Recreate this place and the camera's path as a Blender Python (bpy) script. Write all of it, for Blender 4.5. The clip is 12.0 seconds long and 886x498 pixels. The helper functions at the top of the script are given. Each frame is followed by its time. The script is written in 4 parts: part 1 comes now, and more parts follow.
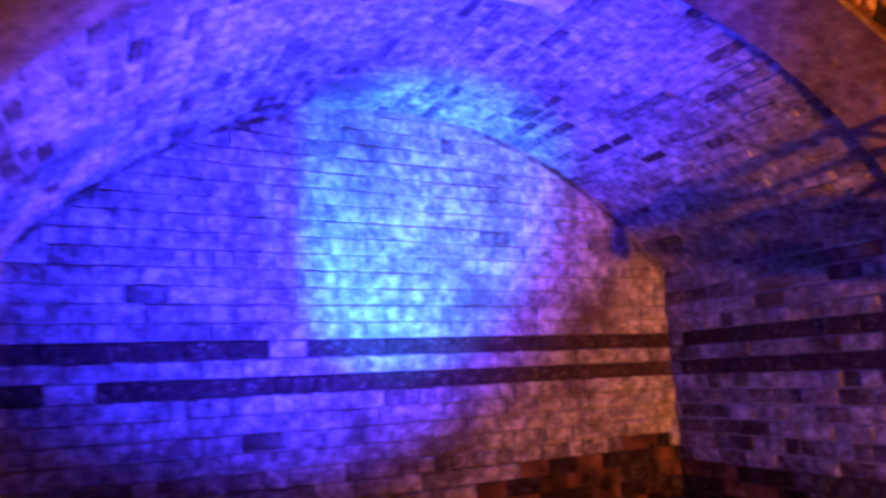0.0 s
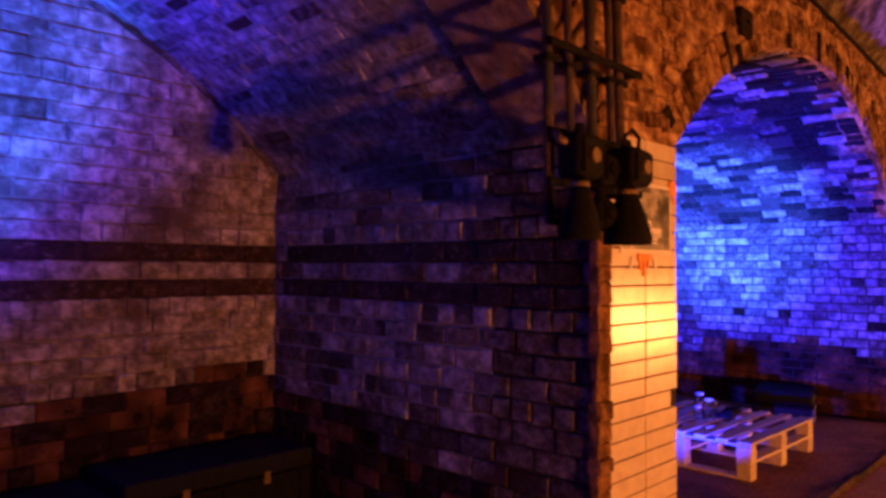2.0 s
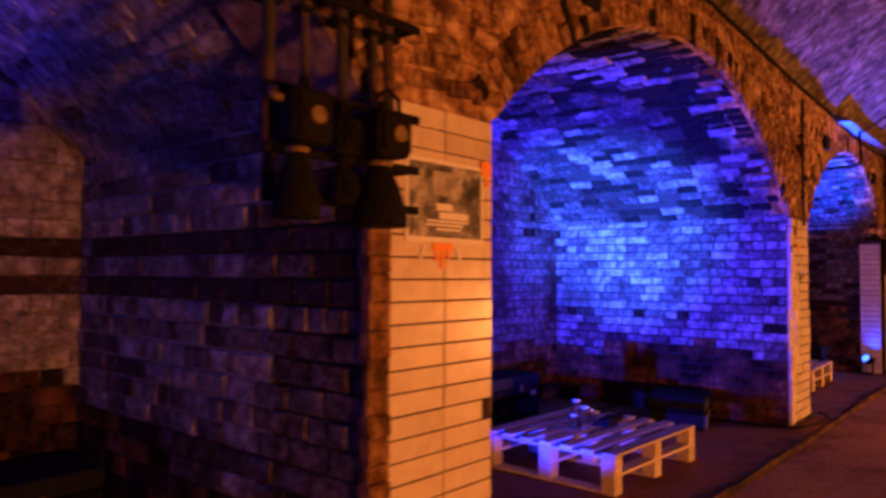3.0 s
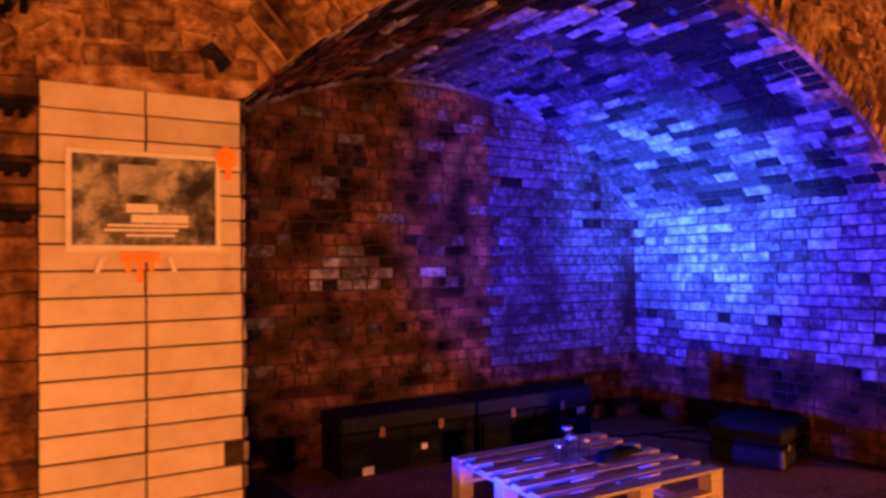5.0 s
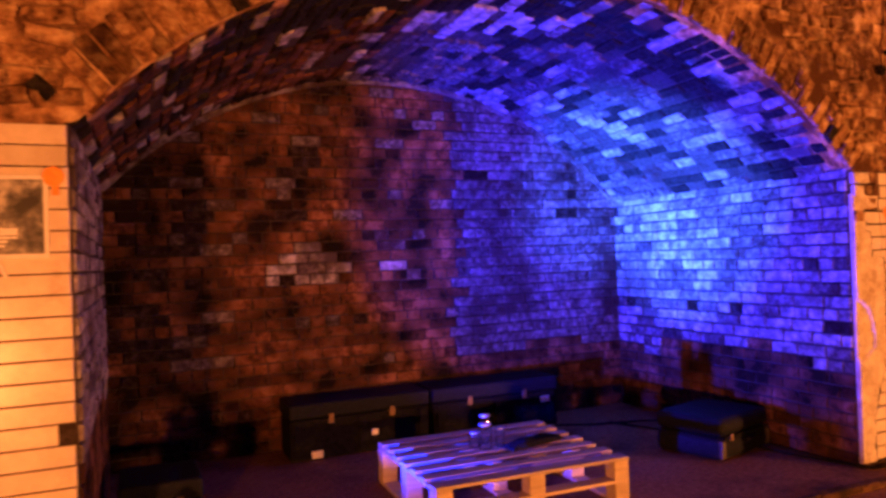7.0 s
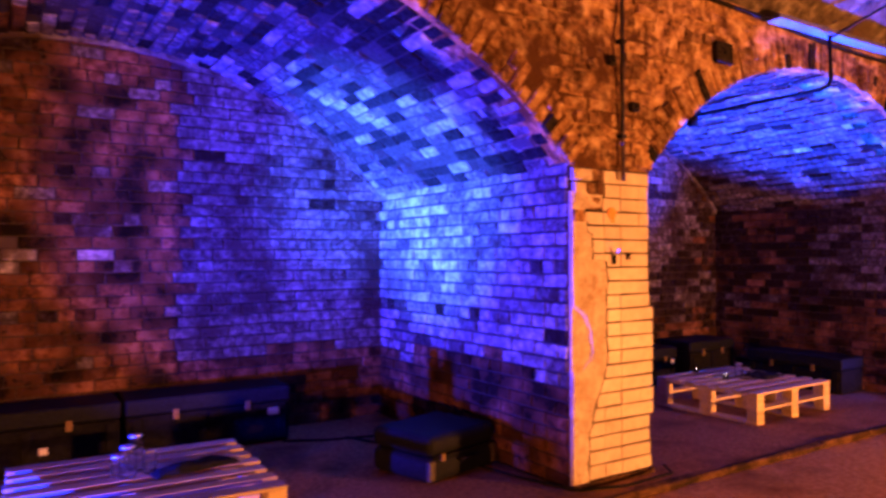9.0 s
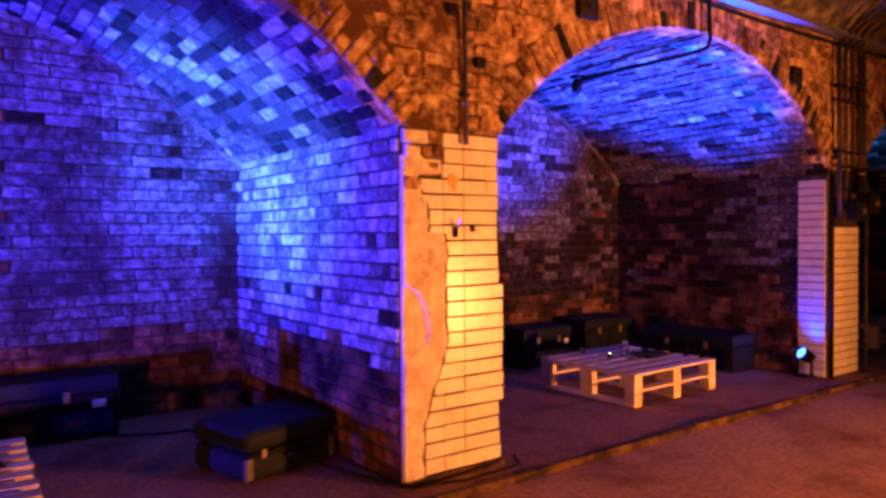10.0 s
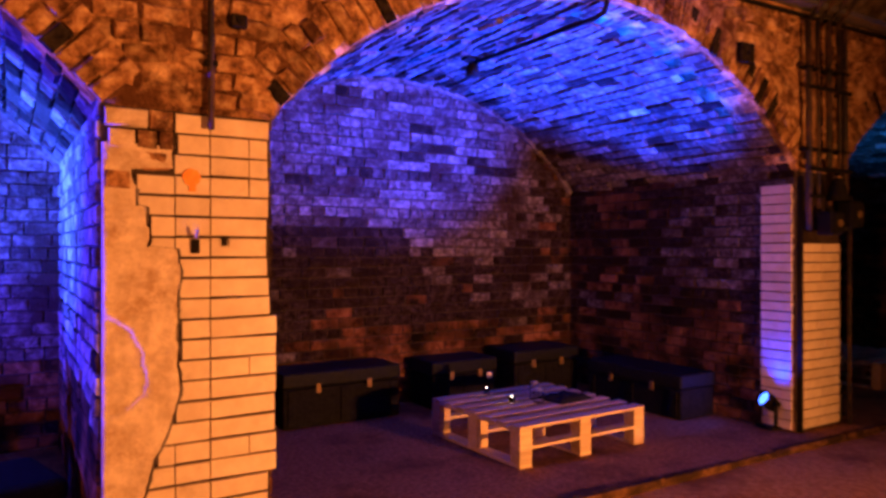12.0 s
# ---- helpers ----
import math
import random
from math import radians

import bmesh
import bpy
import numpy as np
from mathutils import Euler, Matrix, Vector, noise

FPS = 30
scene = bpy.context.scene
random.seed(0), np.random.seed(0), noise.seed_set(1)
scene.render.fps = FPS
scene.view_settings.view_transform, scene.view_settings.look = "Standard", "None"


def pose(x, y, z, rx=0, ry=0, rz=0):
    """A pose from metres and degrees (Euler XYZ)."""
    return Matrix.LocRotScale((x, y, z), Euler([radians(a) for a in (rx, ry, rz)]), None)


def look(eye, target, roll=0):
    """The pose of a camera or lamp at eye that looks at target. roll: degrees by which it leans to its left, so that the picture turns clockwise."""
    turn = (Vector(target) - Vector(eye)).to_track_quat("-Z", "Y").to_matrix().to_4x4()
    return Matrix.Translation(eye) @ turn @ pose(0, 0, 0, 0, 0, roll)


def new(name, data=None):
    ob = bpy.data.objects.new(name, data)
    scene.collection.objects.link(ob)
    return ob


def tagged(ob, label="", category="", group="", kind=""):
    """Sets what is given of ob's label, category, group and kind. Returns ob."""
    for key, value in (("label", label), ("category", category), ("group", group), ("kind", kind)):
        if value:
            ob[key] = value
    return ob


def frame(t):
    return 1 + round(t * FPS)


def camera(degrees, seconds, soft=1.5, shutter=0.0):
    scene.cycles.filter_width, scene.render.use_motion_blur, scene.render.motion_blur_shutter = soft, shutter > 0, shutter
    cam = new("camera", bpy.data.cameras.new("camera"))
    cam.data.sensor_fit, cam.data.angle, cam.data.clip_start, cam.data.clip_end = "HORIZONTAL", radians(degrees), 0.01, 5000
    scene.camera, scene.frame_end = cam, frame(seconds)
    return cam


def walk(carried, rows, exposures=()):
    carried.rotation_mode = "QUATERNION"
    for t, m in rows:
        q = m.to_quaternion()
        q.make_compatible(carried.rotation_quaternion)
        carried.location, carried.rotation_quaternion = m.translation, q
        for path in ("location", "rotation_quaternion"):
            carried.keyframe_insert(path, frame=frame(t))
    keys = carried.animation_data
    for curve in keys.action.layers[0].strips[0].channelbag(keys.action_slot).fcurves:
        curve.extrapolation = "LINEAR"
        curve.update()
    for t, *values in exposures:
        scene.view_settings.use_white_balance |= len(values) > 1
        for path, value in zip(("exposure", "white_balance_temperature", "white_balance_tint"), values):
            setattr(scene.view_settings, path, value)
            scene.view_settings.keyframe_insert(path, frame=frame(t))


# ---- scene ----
cam = camera(64.1, 12.0, 3.0, 0.5)
PATH = [
    (0, (-0.014, -0.194, 1.341), (0.863, 1.569, 1.692), -2.5),
    (0.5, (0.24, -0.014, 1.373), (1.381, 1.598, 1.688), -1.3),
    (1, (0.556, -0.017, 1.439), (1.887, 1.468, 1.59), -2.1),
    (1.5, (1.023, -0.055, 1.48), (2.411, 1.383, 1.564), -1.7),
    (2, (1.414, -0.05, 1.454), (2.85, 1.341, 1.507), 0.3),
    (2.5, (1.852, -0.151, 1.394), (3.34, 1.184, 1.441), -1.4),
    (3, (2.274, -0.295, 1.402), (3.785, 1.013, 1.47), 0.3),
    (3.2, (2.465, -0.331, 1.373), (3.986, 0.965, 1.45), 1.0),
    (4.8, (3.916, -0.862, 1.455), (4.984, 0.829, 1.471), -0.1),
    (5, (4.061, -0.94, 1.46), (5.095, 0.771, 1.51), -0.8),
    (5.5, (4.423, -1.191, 1.451), (5.209, 0.649, 1.471), 2.9),
    (6, (4.62, -1.38, 1.438), (5.31, 0.496, 1.496), -1.1),
    (6.5, (4.781, -1.586, 1.462), (5.492, 0.284, 1.458), 0.5),
    (6.7, (4.866, -1.631, 1.479), (5.6, 0.229, 1.495), -1.0),
    (8.3, (5.714, -1.584, 1.392), (6.75, 0.127, 1.42), -0.3),
    (8.5, (5.908, -1.595, 1.393), (7.002, 0.079, 1.411), -1.6),
    (9, (6.381, -1.625, 1.399), (7.444, 0.069, 1.42), -0.2),
    (9.5, (6.829, -1.659, 1.361), (7.978, -0.021, 1.35), -0.1),
    (10, (7.246, -1.645, 1.362), (8.415, -0.023, 1.321), -0.4),
    (10.5, (7.686, -1.679, 1.352), (8.807, -0.023, 1.328), -1.2),
    (11, (8.147, -1.648, 1.364), (9.361, -0.059, 1.35), -0.1),
    (11.5, (8.524, -1.563, 1.369), (9.718, 0.041, 1.371), -0.7),
    (12, (8.969, -1.534, 1.367), (10.015, 0.17, 1.365), -0.0),
]
walk(cam, [(t, look(eye, target, roll)) for t, eye, target, roll in PATH],
     [(0, 1.1), (0.5, 1.05), (1.0, 0.65), (1.5, 0.05), (2.0, -0.35), (2.5, -0.6), (3.2, -0.65), (5.0, -0.35), (6.7, -0.1), (8.5, 0.1), (10.5, 0.05), (12, -0.3)])

# ---- light ----
world = bpy.data.worlds.new("cellar_air")
scene.world = world
world.use_nodes = True
world.node_tree.nodes["Background"].inputs[0].default_value = (0.5, 0.35, 0.4, 1)
world.node_tree.nodes["Background"].inputs[1].default_value = 0.0


def spot(name, eye, target, colour, watts, degrees, blend=0.25, size=0.05, roll=0):
    d = bpy.data.lights.new(name, "SPOT")
    d.color, d.energy, d.spot_size, d.spot_blend, d.shadow_soft_size = colour, watts, radians(degrees), blend, size
    ob = new(name, d)
    ob.matrix_world = look(eye, target, roll)
    return tagged(ob, kind="light")


BLUE = (0.005, 0.016, 1.0)
ORANGE = (1.0, 0.315, 0.075)
# floor uplighters in the bays
spot("blue_beam", (1.12, 1.98, 0.28), (1.88, 4.0, 2.4), (0.01, 0.2, 1.0), 2000, 42, 0.8, 0.007)
spot("blue_wash", (1.4, 2.0, 0.28), (1.2, 3.1, 2.25), (0.022, 0.021, 1.0), 2700, 100, 1.0, 0.1)
spot("blue_beam", (5.06, 1.9, 0.26), (9.35, 3.1, 2.45), BLUE, 8000, 72, 1.0, 0.03)
spot("blue_core", (5.06, 1.9, 0.26), (9.28, 3.25, 2.12), (0.024, 0.1, 1.0), 18000, 34, 1.0, 0.03)
spot("blue_beam", (13.8, 1.8, 0.27), (12.0, 2.7, 2.8), (0.0, 0.04, 1.0), 14500, 76, 1.0, 0.03)
spot("blue_spill", (13.8, 1.66, 0.27), (14.02, 1.67, 1.0), (0.0, 0.03, 1.0), 60, 80, 1.0, 0.03)
spot("blue_spill", (13.8, 1.84, 0.27), (13.3, 2.6, 0.3), (0.0, 0.05, 1.0), 14, 130, 1.0, 0.03)
spot("teal_beam", (14.78, 1.85, 0.3), (16.4, 2.4, 2.9), (0.0, 0.2, 0.9), 900, 60, 0.6, 0.03)
# warm lamps at the foot of the far side of the passage
spot("orange_flood", (3.3, -3.25, 0.5), (5.8, 1.6, 1.3), (1.0, 0.275, 0.065), 1260, 104, 1.0, 0.1)
spot("orange_flood", (12.75, -3.25, 0.5), (9.4, 1.6, 1.1), ORANGE, 2350, 136, 0.9, 0.1)

# ---- materials ----


def material(name, rough=0.8, metal=0.0, gloss=0.5):
    m = bpy.data.materials.new(name)
    m.use_nodes = True
    b = m.node_tree.nodes["Principled BSDF"]
    b.inputs["Specular IOR Level"].default_value = gloss
    b.inputs["Roughness"].default_value, b.inputs["Metallic"].default_value = rough, metal
    return m, m.node_tree, b


def ramp(t, fac, stops, tight=1.0):
    r = t.nodes.new("ShaderNodeValToRGB")
    e = r.color_ramp.elements
    while len(e) < len(stops):
        e.new(0.5)
    for k, (p, c) in zip(e, stops):
        k.position, k.color = 0.5 + (p - 0.5) * tight, (*c, 1)
    t.links.new(fac, r.inputs[0])
    return r.outputs[0]


def noise_tex(t, scale, detail=4.0, rough=0.6, stretch=(1, 1, 1)):
    g = t.nodes.new("ShaderNodeNewGeometry")
    mp = t.nodes.new("ShaderNodeMapping")
    mp.inputs["Scale"].default_value = stretch
    n = t.nodes.new("ShaderNodeTexNoise")
    n.inputs["Scale"].default_value, n.inputs["Detail"].default_value, n.inputs["Roughness"].default_value = scale, detail, rough
    t.links.new(g.outputs["Position"], mp.inputs["Vector"])
    t.links.new(mp.outputs[0], n.inputs["Vector"])
    return n.outputs[0]


def mix(t, fac, a, b, mode="MIX"):
    n = t.nodes.new("ShaderNodeMix")
    n.data_type, n.blend_type = "RGBA", mode
    for value, socket in ((fac, n.inputs[0]), (a, n.inputs[6]), (b, n.inputs[7])):
        if isinstance(value, (int, float)):
            socket.default_value = value
        elif isinstance(value, tuple):
            socket.default_value = (*value, 1)
        else:
            t.links.new(value, socket)
    return n.outputs[2]


def piece_random(t):
    """One random number for each loose piece, whether an object of its own or an island of a joined mesh."""
    o = t.nodes.new("ShaderNodeObjectInfo")
    g = t.nodes.new("ShaderNodeNewGeometry")
    a = t.nodes.new("ShaderNodeMath")
    a.operation = "ADD"
    t.links.new(o.outputs["Random"], a.inputs[0])
    t.links.new(g.outputs["Random Per Island"], a.inputs[1])
    f = t.nodes.new("ShaderNodeMath")
    f.operation = "FRACT"
    t.links.new(a.outputs[0], f.inputs[0])
    return f.outputs[0]


def bump(t, b, height, strength, distance):
    n = t.nodes.new("ShaderNodeBump")
    n.inputs["Strength"].default_value, n.inputs["Distance"].default_value = strength, distance
    t.links.new(height, n.inputs["Height"])
    t.links.new(n.outputs[0], b.inputs["Normal"])


def surface(name, stops, wear, wear_at=(0.5, 0.62), rough=0.85, metal=0.0, big=1.3, fine=45.0, per_piece=0.0, bumps=(0.6, 0.01), stretch=(1, 1, 1), gloss=0.5):
    """A mottled surface: stops colour the fine noise, wear is the colour of larger patches, per_piece darkens some pieces."""
    m, t, b = material(name, rough, metal, gloss)
    n1, n2 = noise_tex(t, fine, 5, 0.65, stretch), noise_tex(t, big, 6, 0.7, stretch)
    c = ramp(t, n1, stops, 0.72)
    if wear:
        c = mix(t, ramp(t, n2, [(wear_at[0], (0, 0, 0)), (wear_at[1], (1, 1, 1))]), c, wear)
    if per_piece:
        r = ramp(t, piece_random(t), [(0.0, (1 - per_piece,) * 3), (0.3, (1 - per_piece * 0.35,) * 3), (1.0, (1, 1, 1))])
        c = mix(t, 1.0, c, r, "MULTIPLY")
    t.links.new(c, b.inputs["Base Color"])
    bump(t, b, n1, *bumps)
    return m


SKIM = surface("limewash_over_joints", [(0.3, (0.15, 0.125, 0.12)), (0.7, (0.36, 0.33, 0.32))], (0.1, 0.07, 0.062), (0.5, 0.66), 0.9, big=1.5, fine=12, gloss=0.05)
LIME = surface("limewashed_brick", [(0.3, (0.12, 0.1, 0.095)), (0.5, (0.28, 0.24, 0.232)), (0.7, (0.53, 0.48, 0.468))], (0.1, 0.07, 0.062), (0.49, 0.66), 0.85, big=1.5, fine=14, per_piece=0.25, bumps=(0.9, 0.02), gloss=0.08)
# dirty bare brick whose dark tone also holds shade on the bay walls
GRIMSHADE = surface("grimy_shaded_bare_brick", [(0.3, (0.05, 0.03, 0.025)), (0.5, (0.12, 0.088, 0.082)), (0.7, (0.24, 0.2, 0.19))], (0.045, 0.022, 0.018), (0.47, 0.64), 0.9, big=1.4, fine=22, per_piece=0.5, bumps=(0.9, 0.02), gloss=0.06)
RED = surface("sooty_red_brick", [(0.3, (0.05, 0.022, 0.013)), (0.5, (0.16, 0.062, 0.028)), (0.7, (0.32, 0.15, 0.08))], (0.014, 0.008, 0.006), (0.46, 0.6), 0.9, big=3.0, fine=12, per_piece=0.65, bumps=(1.0, 0.022), gloss=0.06)
DARKBRICK = surface("dark_painted_brick", [(0.3, (0.02, 0.012, 0.012)), (0.6, (0.055, 0.028, 0.028)), (0.75, (0.15, 0.11, 0.1))], (0.2, 0.15, 0.13), (0.66, 0.72), rough=0.6, big=3, fine=24, per_piece=0.3, gloss=0.1)
PALE = surface("half_bare_limewash", [(0.3, (0.085, 0.065, 0.06)), (0.5, (0.18, 0.145, 0.138)), (0.7, (0.33, 0.29, 0.28))], (0.06, 0.035, 0.03), (0.46, 0.62), 0.9, big=1.6, fine=20, per_piece=0.35, bumps=(0.9, 0.02), gloss=0.06)
# near-black brick: odd dark ones, and shade painted low on the third bay's walls
DARKSHADE = surface("dark_shaded_brick", [(0.3, (0.012, 0.006, 0.006)), (0.5, (0.03, 0.017, 0.016)), (0.7, (0.065, 0.044, 0.04))], (0.02, 0.01, 0.008), (0.46, 0.62), 0.9, big=1.4, fine=20, per_piece=0.35, bumps=(0.9, 0.02), gloss=0.05)
SOOT = surface("soot_black_brick", [(0.3, (0.008, 0.006, 0.006)), (0.7, (0.035, 0.028, 0.024))], None, rough=0.9, fine=30, per_piece=0.3, gloss=0.03)
MORTAR = surface("old_lime_mortar", [(0.3, (0.028, 0.019, 0.015)), (0.7, (0.08, 0.06, 0.052))], (0.02, 0.012, 0.01), (0.5, 0.68), 0.95, fine=50, gloss=0.03)
CEMENT = surface("pale_cement_fillet", [(0.3, (0.12, 0.1, 0.09)), (0.7, (0.27, 0.24, 0.22))], (0.05, 0.03, 0.022), (0.44, 0.58), 0.9, big=3, fine=20, gloss=0.1)
RUBBLE = surface("worn_ochre_brick", [(0.25, (0.06, 0.026, 0.014)), (0.5, (0.38, 0.2, 0.095)), (0.72, (0.66, 0.45, 0.25))], (0.08, 0.035, 0.02), (0.5, 0.62), 0.9, big=2.6, fine=16, per_piece=0.55, bumps=(1.0, 0.035), gloss=0.08)
PATCHY = surface("broken_render", [(0.28, (0.07, 0.03, 0.016)), (0.5, (0.4, 0.22, 0.11)), (0.7, (0.66, 0.45, 0.26))], (0.09, 0.04, 0.02), (0.48, 0.6), 0.95, big=2.3, fine=9, bumps=(1.0, 0.06), gloss=0.08)
PLASTER = surface("yellowed_plaster", [(0.3, (0.48, 0.38, 0.28)), (0.7, (0.7, 0.6, 0.48))], (0.38, 0.26, 0.16), (0.52, 0.66), 0.7, big=5, fine=14, bumps=(0.7, 0.015), gloss=0.15)
PINKPLASTER = surface("bare_arch_ring", [(0.3, (0.13, 0.08, 0.065)), (0.7, (0.3, 0.22, 0.18))], (0.1, 0.05, 0.035), (0.5, 0.66), 0.9, big=2.4, fine=12, bumps=(1.0, 0.03), gloss=0.1)
GLAZED = surface("cream_glazed_brick", [(0.3, (0.64, 0.53, 0.41)), (0.7, (0.76, 0.66, 0.53))], (0.47, 0.35, 0.24), (0.6, 0.78), 0.27, big=6, fine=9, per_piece=0.15, bumps=(0.12, 0.004), gloss=0.5)
JOINT = surface("dark_joint", [(0.3, (0.1, 0.06, 0.04)), (0.7, (0.2, 0.13, 0.08))], None, rough=0.95, fine=60)
ROOF = surface("mottled_vault_plaster", [(0.3, (0.04, 0.028, 0.019)), (0.5, (0.11, 0.085, 0.06)), (0.7, (0.26, 0.21, 0.16))], (0.09, 0.06, 0.04), (0.5, 0.65), 0.95, big=0.9, fine=7, bumps=(1.0, 0.06), gloss=0.1)
SCREED = surface("dusty_bay_floor", [(0.3, (0.18, 0.08, 0.035)), (0.7, (0.38, 0.19, 0.085))], (0.1, 0.045, 0.02), (0.5, 0.66), 0.85, big=1.2, fine=35, bumps=(0.4, 0.006), gloss=0.06)
EARTH = surface("trodden_passage_floor", [(0.3, (0.3, 0.14, 0.045)), (0.7, (0.52, 0.28, 0.1))], (0.18, 0.08, 0.025), (0.5, 0.66), 0.85, big=1.0, fine=28, bumps=(0.5, 0.01), gloss=0.08)
KERB = surface("worn_kerb_stone", [(0.3, (0.05, 0.024, 0.014)), (0.7, (0.16, 0.08, 0.042))], (0.03, 0.016, 0.01), (0.46, 0.58), 0.85, big=4, fine=22, per_piece=0.4, gloss=0.1)
DECK = surface("pallet_pine", [(0.3, (0.62, 0.46, 0.29)), (0.7, (0.8, 0.64, 0.44))], (0.5, 0.34, 0.2), (0.55, 0.75), 0.65, big=3, fine=14, per_piece=0.3, stretch=(0.25, 2.2, 2.2), bumps=(0.4, 0.004), gloss=0.15)
BLACKIRON = surface("black_painted_iron", [(0.3, (0.004, 0.004, 0.004)), (0.7, (0.012, 0.01, 0.009))], (0.04, 0.018, 0.01), (0.64, 0.76), 0.8, fine=50, gloss=0.1)
RUST = surface("rusty_conduit", [(0.3, (0.02, 0.01, 0.007)), (0.7, (0.1, 0.045, 0.02))], (0.012, 0.01, 0.009), (0.45, 0.55), 0.75, big=5, fine=40)
BRASS = surface("dull_brass", [(0.3, (0.16, 0.1, 0.04)), (0.7, (0.3, 0.2, 0.08))], None, rough=0.6, metal=0.6, fine=30)
STEEL = surface("galvanised_steel", [(0.3, (0.5, 0.5, 0.5)), (0.7, (0.72, 0.72, 0.72))], None, rough=0.35, metal=0.9, fine=30)
CASEBLACK = surface("scuffed_black_board", [(0.3, (0.004, 0.004, 0.005)), (0.7, (0.014, 0.013, 0.013))], (0.035, 0.028, 0.022), (0.62, 0.8), 0.75, big=5, fine=30, bumps=(0.3, 0.004), gloss=0.06)
LEATHER = surface("dark_leatherette", [(0.3, (0.004, 0.005, 0.007)), (0.7, (0.015, 0.016, 0.021))], None, rough=0.6, fine=60, bumps=(0.3, 0.003), gloss=0.1)
OLIVE = surface("olive_case_edge", [(0.3, (0.04, 0.03, 0.014)), (0.7, (0.09, 0.068, 0.03))], None, rough=0.5, fine=30)
TIMBER = surface("bark_brown_quoin", [(0.3, (0.1, 0.045, 0.02)), (0.7, (0.34, 0.18, 0.08))], (0.08, 0.04, 0.02), (0.5, 0.6), 0.9, big=5, fine=14, per_piece=0.4, bumps=(1.0, 0.03), gloss=0.1)
WHITE = surface("white_card", [(0.3, (0.72, 0.7, 0.66)), (0.7, (0.82, 0.8, 0.76))], None, rough=0.6, fine=20, bumps=(0.05, 0.001))
PHOTO = surface("grey_photograph", [(0.35, (0.03, 0.028, 0.025)), (0.5, (0.16, 0.15, 0.14)), (0.66, (0.5, 0.48, 0.45))], (0.05, 0.048, 0.045), (0.5, 0.7), 0.3, big=5, fine=9, bumps=(0.0, 0.001))
PAINT = surface("orange_paint", [(0.3, (0.85, 0.27, 0.03)), (0.7, (0.95, 0.36, 0.05))], None, rough=0.6, fine=20, bumps=(0.1, 0.002))
CLOTH = surface("black_cloth", [(0.3, (0.012, 0.012, 0.014)), (0.7, (0.02, 0.02, 0.022))], None, rough=1.0, fine=90, gloss=0.02)
WAX = surface("candle_wax", [(0.3, (0.75, 0.68, 0.55)), (0.7, (0.82, 0.76, 0.65))], None, rough=0.4, fine=20)


def glass_material():
    m, t, b = material("clear_glass", 0.03)
    b.inputs["Base Color"].default_value = (0.95, 0.97, 0.98, 1)
    b.inputs["Transmission Weight"].default_value, b.inputs["IOR"].default_value = 1.0, 1.45
    return m


def glow_material(name, colour, strength):
    m, t, b = material(name, 0.2)
    b.inputs["Base Color"].default_value = (*colour, 1)
    b.inputs["Emission Color"].default_value, b.inputs["Emission Strength"].default_value = (*colour, 1), strength
    return m


GLASS = glass_material()
BLUELENS = glow_material("lit_blue_lens", (0.045, 0.13, 1.0), 8)
TEALLENS = glow_material("lit_teal_lens", (0.05, 0.5, 1.0), 5)
ORANGELENS = glow_material("lit_orange_lens", (1.0, 0.5, 0.12), 18)
FLAME = glow_material("tealight_flame", (1.0, 0.75, 0.4), 25)

# ---- mesh helpers ----


def link_mesh(name, bm, mat, parent=None, label="", smooth=False):
    me = bpy.data.meshes.new(name)
    bm.to_mesh(me)
    bm.free()
    me.materials.append(mat)
    if smooth:
        me.shade_smooth()
    ob = new(name, me)
    ob.parent = parent
    if label:
        ob["label"] = label
    return ob


def part(name, bm, mat, parent, label="", smooth=False):
    return link_mesh(name, bm, mat, parent, label, smooth)


def thing(name, m, label, category, group=""):
    ob = new(name)
    ob.matrix_world = m
    return tagged(ob, label, category, group)


def box(bm, lo, hi, bevel=0.0, turn=None, segments=1):
    """Adds a box between two corners, its edges bevelled."""
    lo, hi = Vector(lo), Vector(hi)
    g = bmesh.ops.create_cube(bm, size=1.0)
    s = Matrix.Translation((lo + hi) / 2) @ Matrix.Diagonal((*(hi - lo), 1))
    bmesh.ops.transform(bm, matrix=(turn @ s if turn else s), verts=g["verts"])
    if bevel:
        edges = {e for v in g["verts"] for e in v.link_edges}
        bmesh.ops.bevel(bm, geom=list(edges), offset=bevel, segments=segments, affect="EDGES", profile=0.5)
    return bm


def boxed(lo, hi, bevel=0.0, segments=1):
    return box(bmesh.new(), lo, hi, bevel, None, segments)


def tube(points, radius, sides=10):
    """A pipe along a line of points."""
    bm = bmesh.new()
    pts = [Vector(p) for p in points]
    rings = []
    for i, p in enumerate(pts):
        d = (pts[min(i + 1, len(pts) - 1)] - pts[max(i - 1, 0)]).normalized()
        side = d.orthogonal().normalized() if abs(d.z) > 0.9 else d.cross(Vector((0, 0, 1))).normalized()
        if i and rings:
            side = (last - d * last.dot(d)).normalized()
        last = side
        up = d.cross(side)
        rings.append([bm.verts.new(p + radius * (math.cos(a) * side + math.sin(a) * up)) for a in (2 * math.pi * k / sides for k in range(sides))])
    for a, b in zip(rings, rings[1:]):
        for k in range(sides):
            bm.faces.new((a[k], a[(k + 1) % sides], b[(k + 1) % sides], b[k]))
    bm.faces.new(rings[0][::-1])
    bm.faces.new(rings[-1])
    bmesh.ops.recalc_face_normals(bm, faces=bm.faces)
    return bm


